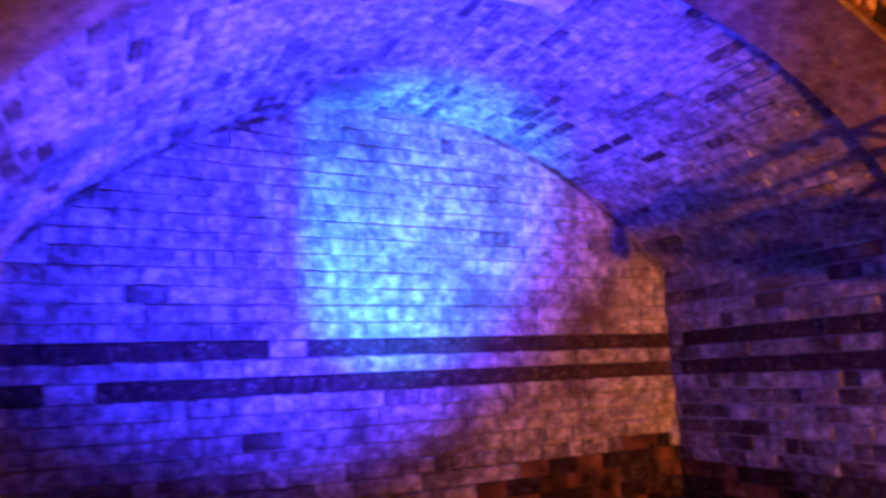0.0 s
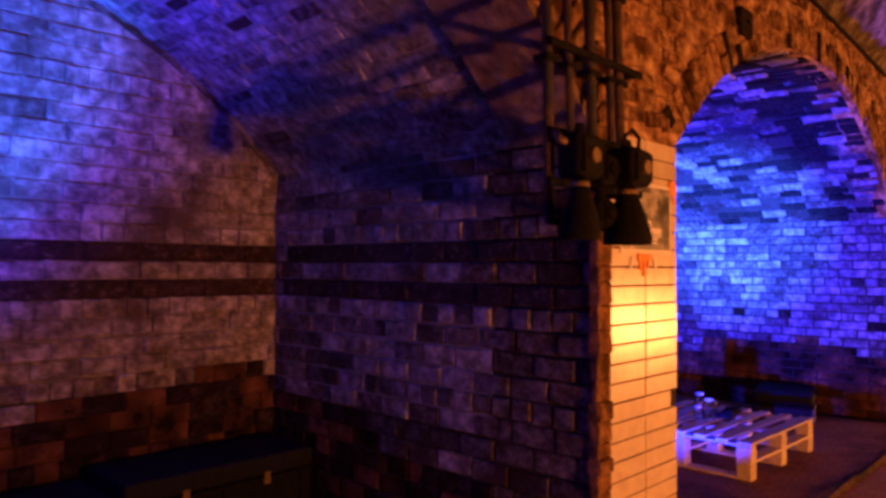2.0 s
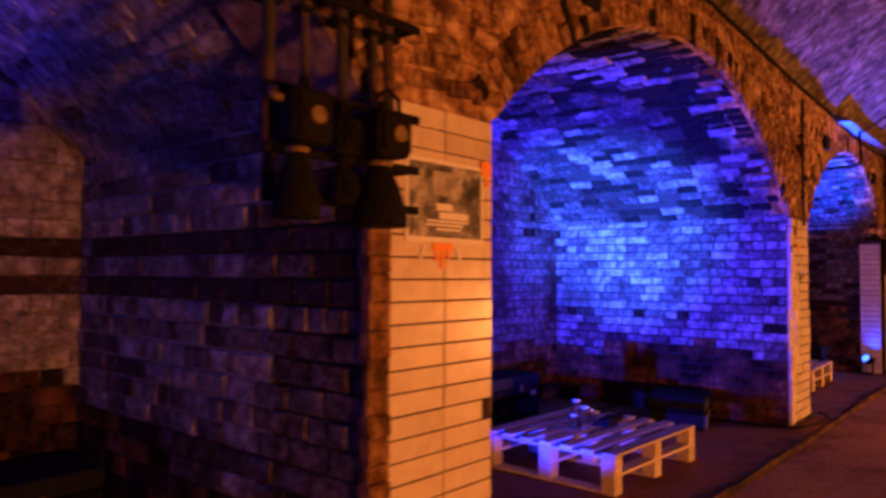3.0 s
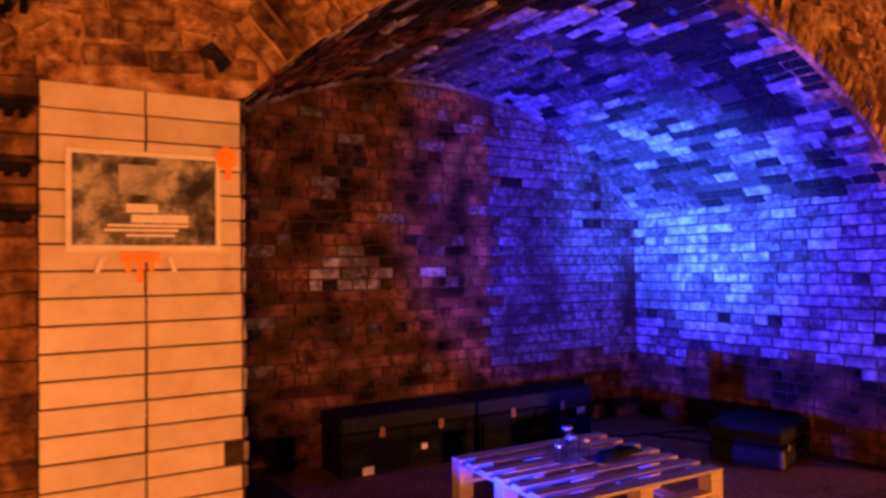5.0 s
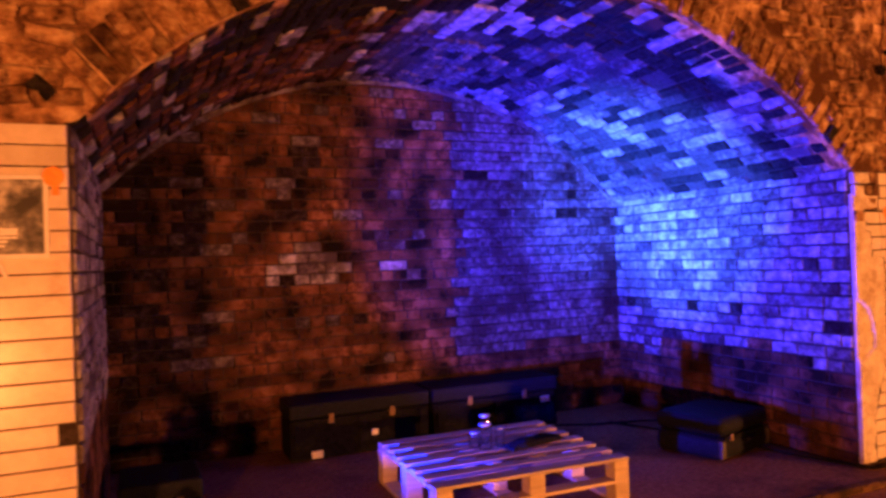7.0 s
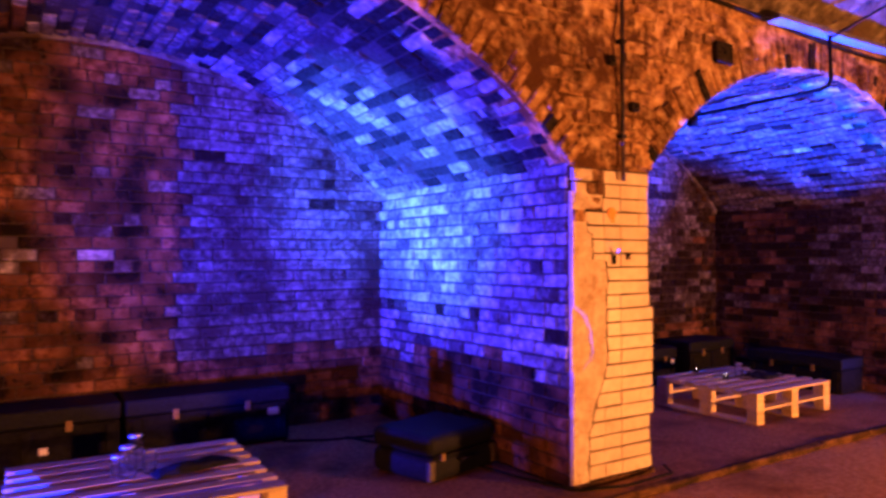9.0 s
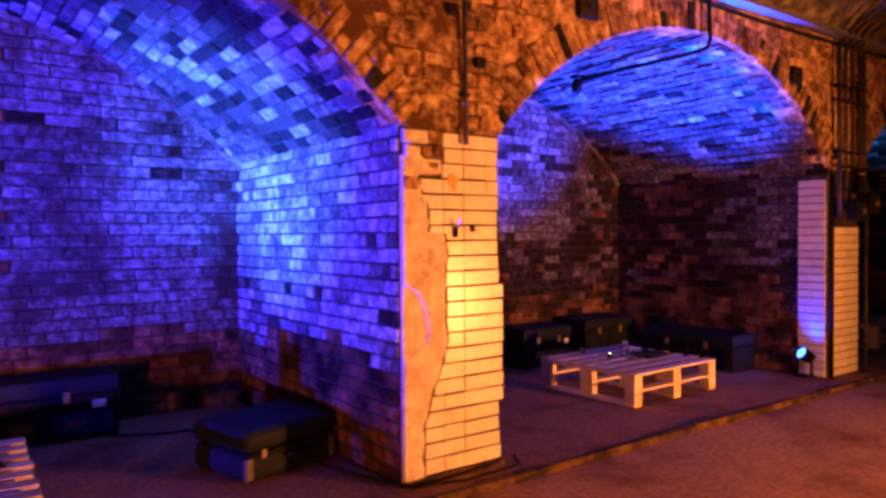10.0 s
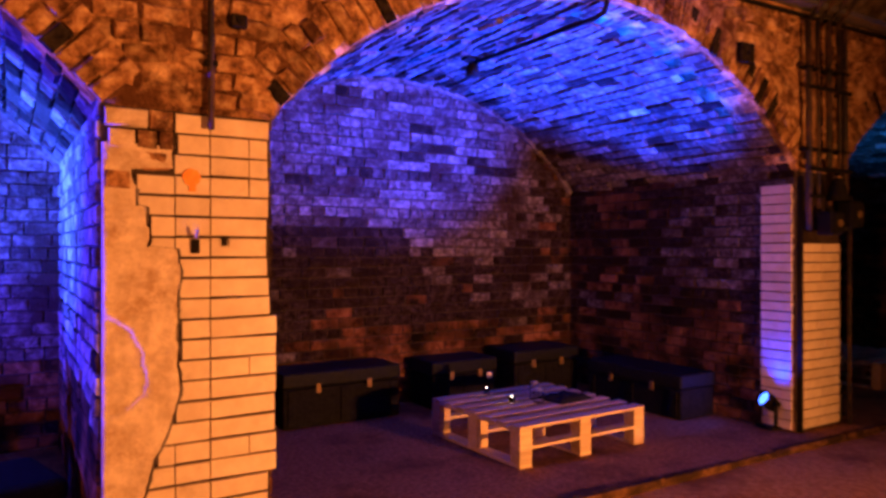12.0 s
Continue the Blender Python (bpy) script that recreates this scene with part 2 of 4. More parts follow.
def lathe(profile, sides=20, at=(0, 0, 0)):
    """A turned shape from (radius, height) pairs."""
    bm = bmesh.new()
    rings = []
    for r, z in profile:
        rings.append([bm.verts.new((at[0] + r * math.cos(2 * math.pi * k / sides), at[1] + r * math.sin(2 * math.pi * k / sides), at[2] + z)) for k in range(sides)])
    for a, b in zip(rings, rings[1:]):
        for k in range(sides):
            bm.faces.new((a[k], a[(k + 1) % sides], b[(k + 1) % sides], b[k]))
    for r in (rings[0], rings[-1]):
        if len(set(v.co.to_tuple(5) for v in r)) > 2:
            bm.faces.new(r)
    bmesh.ops.remove_doubles(bm, verts=bm.verts, dist=1e-5)
    bmesh.ops.recalc_face_normals(bm, faces=bm.faces)
    return bm


# ---- plan ----
FRONT, BACK, SPRING, CROWN = 1.575, 4.045, 1.94, 3.12
BAYS = [(-0.47, 4.035, 3.0), (4.75, 9.28, 2.92), (9.965, 13.95, 2.87), (14.52, 18.6, 2.87)]
PIERS = [(-1.2, -0.47), (4.035, 4.75), (9.28, 9.965), (13.95, 14.52), (18.6, 19.3)]


def arc(bay):
    """Centre, radius and half angle of a bay's arch."""
    x0, x1, top = bay
    w, h = (x1 - x0) / 2, top - SPRING
    r = (w * w + h * h) / (2 * h)
    return (x0 + x1) / 2, top - r, r, math.asin(w / r)


def rise(x):
    """How much higher the springing lies towards the first bay."""
    return 0.115 * min(1.0, max(0.0, (9.28 - x) / 4.53))


def wall_rise(x):
    """How much higher the top of the arcade wall lies towards the first bay."""
    return min(0.35, max(0.0, 0.055 * (12 - x)))


def arch_z(bay, x):
    cx, cz, r, _ = arc(bay)
    return cz + math.sqrt(max(r * r - (x - cx) ** 2, 0)) + rise(x)


def setting(name, bm, mat, label, category="wall", smooth=False):
    return tagged(link_mesh(name, bm, mat, None, "", smooth), label, category, "", "structure")


# floors
FLOOR_LOW = -0.045


def slab(x0, x1, y0, y1, z, thick, step, rough):
    bm = bmesh.new()
    nx, ny = int((x1 - x0) / step), int((y1 - y0) / step)
    bmesh.ops.create_grid(bm, x_segments=nx, y_segments=ny, size=0.5)
    for v in bm.verts:
        v.co = Vector((x0 + (v.co.x + 0.5) * (x1 - x0), y0 + (v.co.y + 0.5) * (y1 - y0), z))
        v.co.z += rough * (noise.noise(v.co * 1.7) + 0.4 * noise.noise(v.co * 6))
    return bm


setting("floor_passage", slab(-3.2, 21, -3.6, 1.36, FLOOR_LOW, 0.1, 0.16, 0.008), EARTH, "dusty brown concrete floor of the vaulted passage", "floor", True)
bay_floor = setting("floor_bays", slab(-1.2, 19.3, 1.38, 4.2, -0.004, 0.1, 0.16, 0.003), SCREED, "dusty concrete floor of the side bays, a low step up", "floor", True)

# back wall, piers and the ends of the passage
wall_back = setting("wall_back", boxed((-1.2, BACK, -0.1), (19.3, BACK + 0.3, 3.6)), MORTAR, "old brick wall at the back of the bays")
pier_walls = [setting(f"wall_pier_{i + 1}", boxed((a, FRONT + 0.0, -0.1), (b, BACK, SPRING + 0.02 + rise(b))), MORTAR, "brick cross wall between two vaulted bays") for i, (a, b) in enumerate(PIERS)]
wall_opposite = setting("wall_opposite", boxed((-3.2, -3.9, -0.1), (21, -3.6, 3.8)), RED, "plain brick wall across the passage")
setting("wall_end_near", boxed((-3.5, -3.9, -0.1), (-3.2, 4.4, 4.6)), RED, "plain brick wall closing the passage")
setting("wall_end_far", boxed((21, -3.9, -0.1), (21.3, 4.4, 4.6)), RED, "plain brick wall closing the passage")


def spandrel_wall():
    """The arcade's front face above the springing, with its arched openings, rough and uneven."""
    bm = bmesh.new()
    cols = []
    xs = np.arange(-3.2, 21.01, 0.07)
    for x in xs:
        low = SPRING + rise(x) if -1.2 <= x <= 19.3 else -0.1
        for b in BAYS:
            if b[0] < x < b[1]:
                low = arch_z(b, x)
        col = []
        for k in range(13):
            z = low + (CROWN + 0.1 + wall_rise(x) - low) * k / 12
            p = Vector((x, FRONT, z))
            d = 0.0 if k == 0 else 0.02 * noise.noise(p * 3.1) + 0.014 * noise.noise(p * 9)
            col.append(bm.verts.new((x, FRONT + d - 0.004, z)))
        col.append(bm.verts.new((x, FRONT + 0.35, CROWN + 0.1 + wall_rise(x))))
        col.append(bm.verts.new((x, FRONT + 0.35, low)))
        cols.append(col)
    for a, b in zip(cols, cols[1:]):
        n = len(a)
        for k in range(n):
            bm.faces.new((a[k], b[k], b[(k + 1) % n], a[(k + 1) % n]))
    bmesh.ops.recalc_face_normals(bm, faces=bm.faces)
    return bm


wall_arcade = setting("wall_arcade", spandrel_wall(), PATCHY, "rough brick arcade wall with patches of broken render", "wall", True)


def vault(bay, y0, y1, lift=0.0, thick=0.12, n=48):
    """A barrel vault over one bay, as a shell."""
    cx, cz, r, half = arc(bay)
    bm = bmesh.new()
    rows = []
    for k in range(n + 1):
        a = -half + 2 * half * k / n
        rows.append([bm.verts.new((cx + rr * math.sin(a), y, cz + rr * math.cos(a) + rise(cx + r * math.sin(a)))) for rr, y in ((r + lift, y0), (r + lift, y1), (r + lift + thick, y1), (r + lift + thick, y0))])
    for p, q in zip(rows, rows[1:]):
        for k in range(4):
            bm.faces.new((p[k], q[k], q[(k + 1) % 4], p[(k + 1) % 4]))
    bmesh.ops.recalc_face_normals(bm, faces=bm.faces)
    return bm


vaults = [setting(f"ceiling_bay_{i + 1}", vault(b, FRONT + 0.35, BACK, 0.01 if i else 0.0), MORTAR if i else SKIM, "low brick barrel vault over a side bay", "ceiling") for i, b in enumerate(BAYS)]


def passage_vault():
    y0, y1, top = FRONT + 0.02, -3.62, 4.25
    w, h = (y0 - y1) / 2, top - CROWN
    r = (w * w + h * h) / (2 * h)
    cy, cz, half = (y0 + y1) / 2, top - r, math.asin(w / r)
    bm = bmesh.new()
    rows = []
    for x in np.arange(-3.2, 21.01, 0.15):
        row = []
        for k in range(41):
            a = half - 2 * half * k / 40
            p = Vector((x, cy + r * math.sin(a), cz + r * math.cos(a)))
            d = 0.018 * noise.noise(p * 2.3) + 0.012 * noise.noise(p * 7)
            row.append(bm.verts.new((x, cy + (r + d) * math.sin(a), cz + (r + d) * math.cos(a) + wall_rise(x))))
        rows.append(row)
    for p, q in zip(rows, rows[1:]):
        for k in range(40):
            bm.faces.new((p[k], p[k + 1], q[k + 1], q[k]))
    return bm


setting("ceiling_passage", passage_vault(), ROOF, "mottled barrel vault over the passage", "ceiling", True)

# ---- bricks ----


def unit_brick(name, mat, seed, chamfer=(0.03, 0.09), rough=1.0):
    """A brick face of one by one, one deep, with worn front edges."""
    rng = random.Random(seed)
    j = lambda s: rng.uniform(-s, s) * rough
    back = [(x, y, -1.0) for x, y in ((-0.5, -0.5), (0.5, -0.5), (0.5, 0.5), (-0.5, 0.5))]
    rim = [(x + j(0.014), y + j(0.05), 0.62 + j(0.14)) for x, y, _ in back]
    front = [(x * (1 - 2 * chamfer[0]) + j(0.02), y * (1 - 2 * chamfer[1]) + j(0.06), 1.0 + j(0.2)) for x, y, _ in back]
    verts = back + rim + front
    faces = [(8, 9, 10, 11)] + [(a, (a + 1) % 4, 4 + (a + 1) % 4, 4 + a) for a in range(4)] + [(4 + a, 4 + (a + 1) % 4, 8 + (a + 1) % 4, 8 + a) for a in range(4)]
    me = bpy.data.meshes.new(name)
    me.from_pydata(verts, [], faces)
    me.materials.append(mat)
    return me


UNITS = {}


def units(name, mat, n=4, chamfer=(0.03, 0.09)):
    key = (name, mat.name)
    if key not in UNITS:
        UNITS[key] = [unit_brick(name, mat, 17 * k + len(UNITS), chamfer, 0.12 if mat is GLAZED else 1.0) for k in range(n)]
    return UNITS[key]


def lay(parent, name, rest, placements, singles=0, near=None, chamfer=(0.03, 0.09)):
    """Lays pieces: placements are (matrix, material). Those nearest to the stretch `near` become objects, the others one joined mesh."""
    rng = random.Random(len(placements))
    if near is not None:
        placements = sorted(placements, key=lambda p: (p[0].translation - Vector(near)).length)
    for m, mat in placements[:singles]:
        ob = new(name, rng.choice(units(name, mat, 4, chamfer)))
        ob.parent = parent
        ob.matrix_world = m
    left = placements[singles:]
    if not left:
        return
    mats, verts, faces, index = [], [], [], []
    for m, mat in left:
        me = rng.choice(units(name, mat, 4, chamfer))
        if mat not in mats:
            mats.append(mat)
        base = len(verts)
        verts.extend((m @ v.co)[:] for v in me.vertices)
        for p in me.polygons:
            faces.append([base + i for i in p.vertices])
            index.append(mats.index(mat))
    me = bpy.data.meshes.new(rest)
    me.from_pydata(verts, [], faces)
    for mat in mats:
        me.materials.append(mat)
    me.polygons.foreach_set("material_index", index)
    ob = new(rest, me)
    ob.parent = parent
    tagged(ob, "", "", "", "stuff")


def seat(o, u, v, n, lu, lv, depth):
    """The matrix of a piece: centre of its bed o, axes u, v, n, and its size."""
    m = Matrix.Identity(4)
    for c, a in enumerate((Vector(u) * lu, Vector(v) * lv, Vector(n) * depth)):
        m[0][c], m[1][c], m[2][c] = a
    m.translation = o
    return m


def courses(o, u, v, n, width, height, length, course, gap, choose, depth=0.012, seed=1, skip=0.0, uneven=0.004):
    """Bricks in courses over a rectangle that starts at o and runs along u and v."""
    rng = random.Random(seed)
    o, u, v, n = Vector(o), Vector(u), Vector(v), Vector(n)
    out, row, z = [], 0, 0.0
    while z < height - 0.03:
        h = min(course, height - z)
        x = -length * (0.5 if row % 2 else 0.0) - rng.uniform(0, 0.05)
        header = row % 4 == 3
        while x < width - 0.02:
            l = (length * 0.5 if header else length) * rng.uniform(0.93, 1.07)
            a, b = max(x, 0.0), min(x + l, width)
            x += l
            if b - a < 0.035 or rng.random() < skip:
                continue
            c = o + u * ((a + b) / 2) + v * (z + h / 2)
            mat = choose(c, row, rng)
            tilt = Matrix.Rotation(rng.gauss(0, 0.008), 3, n)
            out.append((seat(c, tilt @ u, tilt @ v, n, b - a - gap, h - gap, depth + rng.uniform(-uneven, uneven)), mat))
        z += course
        row += 1
    return out


def pick(*weights):
    def choose(c, row, rng):
        r = rng.random()
        for w, mat in weights:
            if r < w:
                return mat
            r -= w
        return weights[-1][1]
    return choose


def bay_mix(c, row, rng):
    """Limewash high up, bare red brick low down and in drifts, dark brick here and there."""
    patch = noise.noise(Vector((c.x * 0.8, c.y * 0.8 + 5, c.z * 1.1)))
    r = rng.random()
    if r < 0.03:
        return DARKSHADE
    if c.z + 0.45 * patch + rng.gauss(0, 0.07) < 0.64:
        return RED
    # third bay onwards: the dim side and lower walls are put into darker brick
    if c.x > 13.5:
        return (DARKSHADE if r < 0.5 else RED) if r < 0.62 - patch or c.z < 0.8 else GRIMSHADE
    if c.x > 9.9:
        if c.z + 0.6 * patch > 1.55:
            return PALE if r < 0.4 else GRIMSHADE
        return DARKSHADE if r < 0.88 else GRIMSHADE if r < 0.97 else RED
    return (GRIMSHADE if r < 0.14 else PALE) if r < 0.45 - patch * 0.6 else LIME


def bay_one(c, row, rng):
    if row in (12, 14):
        return DARKBRICK if rng.random() < 0.98 else LIME
    r = rng.random()
    if c.x > 3.95 and c.y < BACK - 0.02:
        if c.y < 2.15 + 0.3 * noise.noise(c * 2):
            return GRIMSHADE if r < 0.5 else PALE
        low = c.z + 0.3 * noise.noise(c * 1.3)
        return (RED if r < 0.4 else DARKSHADE) if low < 0.5 else GRIMSHADE if low < 0.9 and r < 0.6 else PALE if r < 0.35 else LIME
    if c.z < 0.72 + 0.25 * noise.noise(c * 1.5) and c.x > 2.2:
        return RED if r < 0.55 else DARKSHADE
    return PALE if r < 0.05 or c.z < 0.8 and r < 0.6 else LIME


def bay_two(c, row, rng):
    """Bare and sooty towards the first pier, limewashed towards the second, split where warm light meets blue."""
    r = rng.random()
    patch = noise.noise(Vector((c.x * 1.1 + 3, c.y, c.z * 1.3)))
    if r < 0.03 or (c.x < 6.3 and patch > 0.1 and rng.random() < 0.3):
        return DARKSHADE
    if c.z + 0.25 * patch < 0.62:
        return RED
    # the edge between warm and blue light is put into the brick colours
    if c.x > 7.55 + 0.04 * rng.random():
        return PALE if r > 0.25 - 0.3 * patch else GRIMSHADE
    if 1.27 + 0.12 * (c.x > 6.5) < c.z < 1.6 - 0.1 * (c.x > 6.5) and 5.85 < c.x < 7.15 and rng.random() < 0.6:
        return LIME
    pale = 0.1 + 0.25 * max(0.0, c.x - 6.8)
    return GRIMSHADE if rng.random() < pale else RED


RIGHT, LEFT, UP, INTO, OUT = Vector((1, 0, 0)), Vector((-1, 0, 0)), Vector((0, 0, 1)), Vector((0, 1, 0)), Vector((0, -1, 0))


def bay_walls():
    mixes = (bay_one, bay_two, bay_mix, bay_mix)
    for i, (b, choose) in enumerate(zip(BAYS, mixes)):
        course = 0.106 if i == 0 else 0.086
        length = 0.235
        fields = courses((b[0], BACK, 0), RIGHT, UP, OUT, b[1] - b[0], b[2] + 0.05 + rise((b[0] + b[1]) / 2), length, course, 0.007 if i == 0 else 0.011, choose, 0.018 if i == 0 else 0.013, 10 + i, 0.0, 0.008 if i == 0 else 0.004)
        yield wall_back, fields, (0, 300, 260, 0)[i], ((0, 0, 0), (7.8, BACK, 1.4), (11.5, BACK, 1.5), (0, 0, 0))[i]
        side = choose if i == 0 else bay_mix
        left = courses((b[0], BACK, 0), OUT, UP, RIGHT, BACK - FRONT, SPRING + 0.02 + rise(b[0]), length, course, 0.013, side, 0.015, 20 + i)
        right = courses((b[1], FRONT, 0), INTO, UP, LEFT, BACK - FRONT, SPRING + 0.02 + rise(b[1]), length, course, 0.013, side, 0.015, 30 + i)
        yield pier_walls[i], left, 0, None
        yield pier_walls[i + 1], right, 300 if i < 3 else 0, (b[1], FRONT, 1.2)


def vault_bricks(i):
    b = BAYS[i]
    cx, cz, r, half = arc(b)
    rng = random.Random(50 + i)
    out = []
    course = (0.08, 0.088, 0.085, 0.09)[i]
    steps = int(2 * half * r / course)
    y0 = 2.04 if i == 0 else FRONT + 0.02
    for k in range(steps):
        a = -half + (k + 0.5) * 2 * half / steps
        n = Vector((-math.sin(a), 0, -math.cos(a)))
        v = Vector((math.cos(a), 0, -math.sin(a)))
        y = y0 - rng.uniform(0, 0.2)
        while y < BACK:
            l = 0.225 * rng.uniform(0.85, 1.1)
            p, q = max(y, y0), min(y + l, BACK)
            y += l
            if q - p < 0.04:
                continue
            c = Vector((cx, (p + q) / 2, cz)) - n * (r + 0.012)
            c.z += rise(c.x)
            patch = noise.noise(c * 0.9)
            t = rng.random()
            if i == 1:
                dark = t < (0.85 if c.z > 2.5 + 0.2 * patch and c.y < 2.25 else 0.44 if c.y < 2.7 else 0.24) - 0.25 * patch
                if dark and c.y > 2.25 and rng.random() < 0.6:
                    continue
                mat = SOOT if dark else (RED if c.x < 6.6 and t < 0.85 else (LIME if t > 0.72 - 0.5 * patch else GRIMSHADE))
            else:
                mat = (DARKSHADE if t < 0.1 else LIME if t > 0.96 else PALE if t > 0.65 else GRIMSHADE) if i > 1 else GRIMSHADE if t < 0.04 else (PALE if t < 0.3 - patch * 0.5 else LIME)
            lean = Matrix.Rotation(rng.gauss(0, 0.06 if i == 1 else 0.025), 3, "Y") @ Matrix.Rotation(rng.gauss(0, 0.02), 3, "X")
            out.append((seat(c, lean @ INTO, lean @ v, lean @ n, q - p - 0.009, course - (0.01 if i else 0.005), 0.018 + rng.uniform(-0.012, 0.012) * (1 if i else 0.5)), mat))
    return out


def voussoirs(i):
    """The ring of bricks on edge round an arch's front."""
    cx, cz, r, half = arc(BAYS[i])
    rng = random.Random(70 + i)
    n = int(2 * half * r / 0.078)
    out = []
    for k in range(n):
        a = -half + (k + 0.5) * 2 * half / n
        u, v = Vector((math.sin(a), 0, math.cos(a))), Vector((math.cos(a), 0, -math.sin(a)))
        l = rng.uniform(0.2, 0.235)
        lengths = [l] if rng.random() < 0.6 else [l * 0.48, l * 0.48]
        s = r + 0.004
        for q in lengths:
            c = Vector((cx, FRONT, cz)) + u * (s + q / 2)
            c.z += rise(c.x)
            s += q + 0.01
            if c.z > CROWN + wall_rise(c.x) - 0.1 or rng.random() < 0.06:
                continue
            out.append((seat(c, u, v, OUT, q, 2 * half * r / n - 0.012, 0.018 + rng.uniform(-0.01, 0.012)), RUBBLE if rng.random() < 0.85 else SOOT))
    return out


def spandrel_bricks():
    rng = random.Random(91)
    out = []
    for m, mat in courses((-1.2, FRONT, SPRING + 0.02), RIGHT, UP, OUT, 20.5, 1.5, 0.19, 0.082, 0.012, pick((0.8, RUBBLE), (0.2, PATCHY)), 0.016, 90, 0.0, 0.012):
        c = m.translation
        if c.z < SPRING + rise(c.x) + 0.04 or c.z > CROWN + wall_rise(c.x):
            continue
        if any((c - Vector((arc(b)[0], FRONT, arc(b)[1] + rise(c.x)))).length < arc(b)[2] + 0.33 and b[0] < c.x < b[1] for b in BAYS):
            continue
        if noise.noise(c * 1.6) > 0.3 or rng.random() < 0.08:
            continue
        tilt = Matrix.Rotation(rng.gauss(0, 0.12), 4, "Y")
        out.append((Matrix.Translation(c) @ tilt @ Matrix.Translation(-c) @ m, mat))
    return out


# limewash brushed over the joints of the first bay
part("limewash", boxed((BAYS[0][0] + 0.002, BACK - 0.003, 0.78), (BAYS[0][1] - 0.002, BACK + 0.01, 3.2)), SKIM, wall_back, "thin uneven limewash over the joints")
part("limewash", boxed((BAYS[0][1] - 0.006, 2.15, 0.65), (BAYS[0][1] + 0.01, BACK - 0.006, SPRING + 0.12)), SKIM, pier_walls[1], "thin uneven limewash over the joints")

for row in (12, 14):
    z = row * 0.106
    part("dark_band", boxed((BAYS[0][0] + 0.003, BACK - 0.008, z - 0.003), (BAYS[0][1] - 0.003, BACK + 0.008, z + 0.106)), DARKBRICK, wall_back, "dark painted band of bricks")
    part("dark_band", boxed((BAYS[0][1] - 0.009, 2.1, z - 0.003), (BAYS[0][1] + 0.008, BACK - 0.009, z + 0.106)), DARKBRICK, pier_walls[1], "dark painted band of bricks")

# ---- arch ring of the first bay ----
setting("arch_ring", vault(BAYS[0], FRONT + 0.01, 2.03, -0.035, 0.08), PINKPLASTER, "bare plastered ring behind the first arch", "arch")

for b, v in zip(BAYS, vaults):
    part("fillet", vault(b, BACK - 0.035, BACK - 0.002, -0.035, 0.05), CEMENT, v, "pale cement fillet along the back wall")

# ---- pier faces ----


def tiles_pier_one():
    out = []
    rng = random.Random(5)
    row = 0.0853
    for k in range(24):
        for a, b in ((4.12, 4.43), (4.43, 4.745)):
            z = k * row + 0.012
            a2, b2 = a + rng.uniform(0, 0.002), b - rng.uniform(0, 0.004)
            if k == 9 and a > 4.3:
                b2 -= 0.06
            out.append((seat(Vector(((a2 + b2) / 2, FRONT, z + row / 2)), RIGHT, UP, OUT, b2 - a2 - 0.003, row - 0.0045, 0.014 + rng.uniform(-0.002, 0.002)), GLAZED))
    return out


def pier_two_edge(z):
    if z < 0.3:
        return 9.42
    if z < 0.75:
        return 9.42 + 0.155 * (z - 0.3) / 0.45
    if z < 1.37:
        return 9.578
    if z < 1.46:
        return 9.46
    if z < 1.54:
        return 9.45
    if z < 1.63:
        return 9.41
    return 9.4 if z < 1.7 else 9.565


def tiles_pier_two():
    out = []
    rng = random.Random(6)
    row = 0.0865
    for k in range(22):
        z = k * row + 0.03
        left = pier_two_edge(z + row / 2) + rng.uniform(-0.008, 0.012)
        right = 9.97 + 0.022 * noise.noise(Vector((z * 4, 1.7, 0))) + (0.025 if 0.3 < z < 1.05 else -0.01)
        cuts = [left] + ([9.56] if left < 9.5 else []) + [9.703] + ([9.87] if rng.random() < 0.3 else []) + [right]
        for a, b in zip(cuts, cuts[1:]):
            if b - a > 0.03:
                lean = Matrix.Rotation(rng.gauss(0, 0.008), 3, "Y")
                out.append((seat(Vector(((a + b) / 2, FRONT, z + row / 2)), lean @ RIGHT, lean @ UP, OUT, b - a - 0.004, row - rng.uniform(0.004, 0.011), 0.016 + rng.uniform(-0.004, 0.004)), GLAZED))
    return out


def tiles_pier_three():
    out = []
    rng = random.Random(7)
    row = 0.0735
    for k in range(19):
        z = k * row + 0.01
        cut = 14.28 if k % 2 else 14.2 + rng.uniform(-0.02, 0.14)
        for a, b in ((14.02, cut), (cut, 14.515)):
            out.append((seat(Vector(((a + b) / 2, FRONT, z + row / 2)), RIGHT, UP, OUT, b - a - 0.004, row - 0.006, 0.014 + rng.uniform(-0.002, 0.002)), GLAZED))
    for k in range(25):
        z = k * row + 0.01
        out.append((seat(Vector((13.95, 1.715, z + row / 2)), INTO, UP, LEFT, 0.25, row - 0.006, 0.03 + rng.uniform(-0.002, 0.002)), GLAZED))
    return out


def plaster_edge(z):
    return min(pier_two_edge(z), 9.578) - 0.006 + 0.016 * noise.noise(Vector((z * 9, 0.3, 0))) + 0.007 * noise.noise(Vector((z * 31, 0.3, 0)))


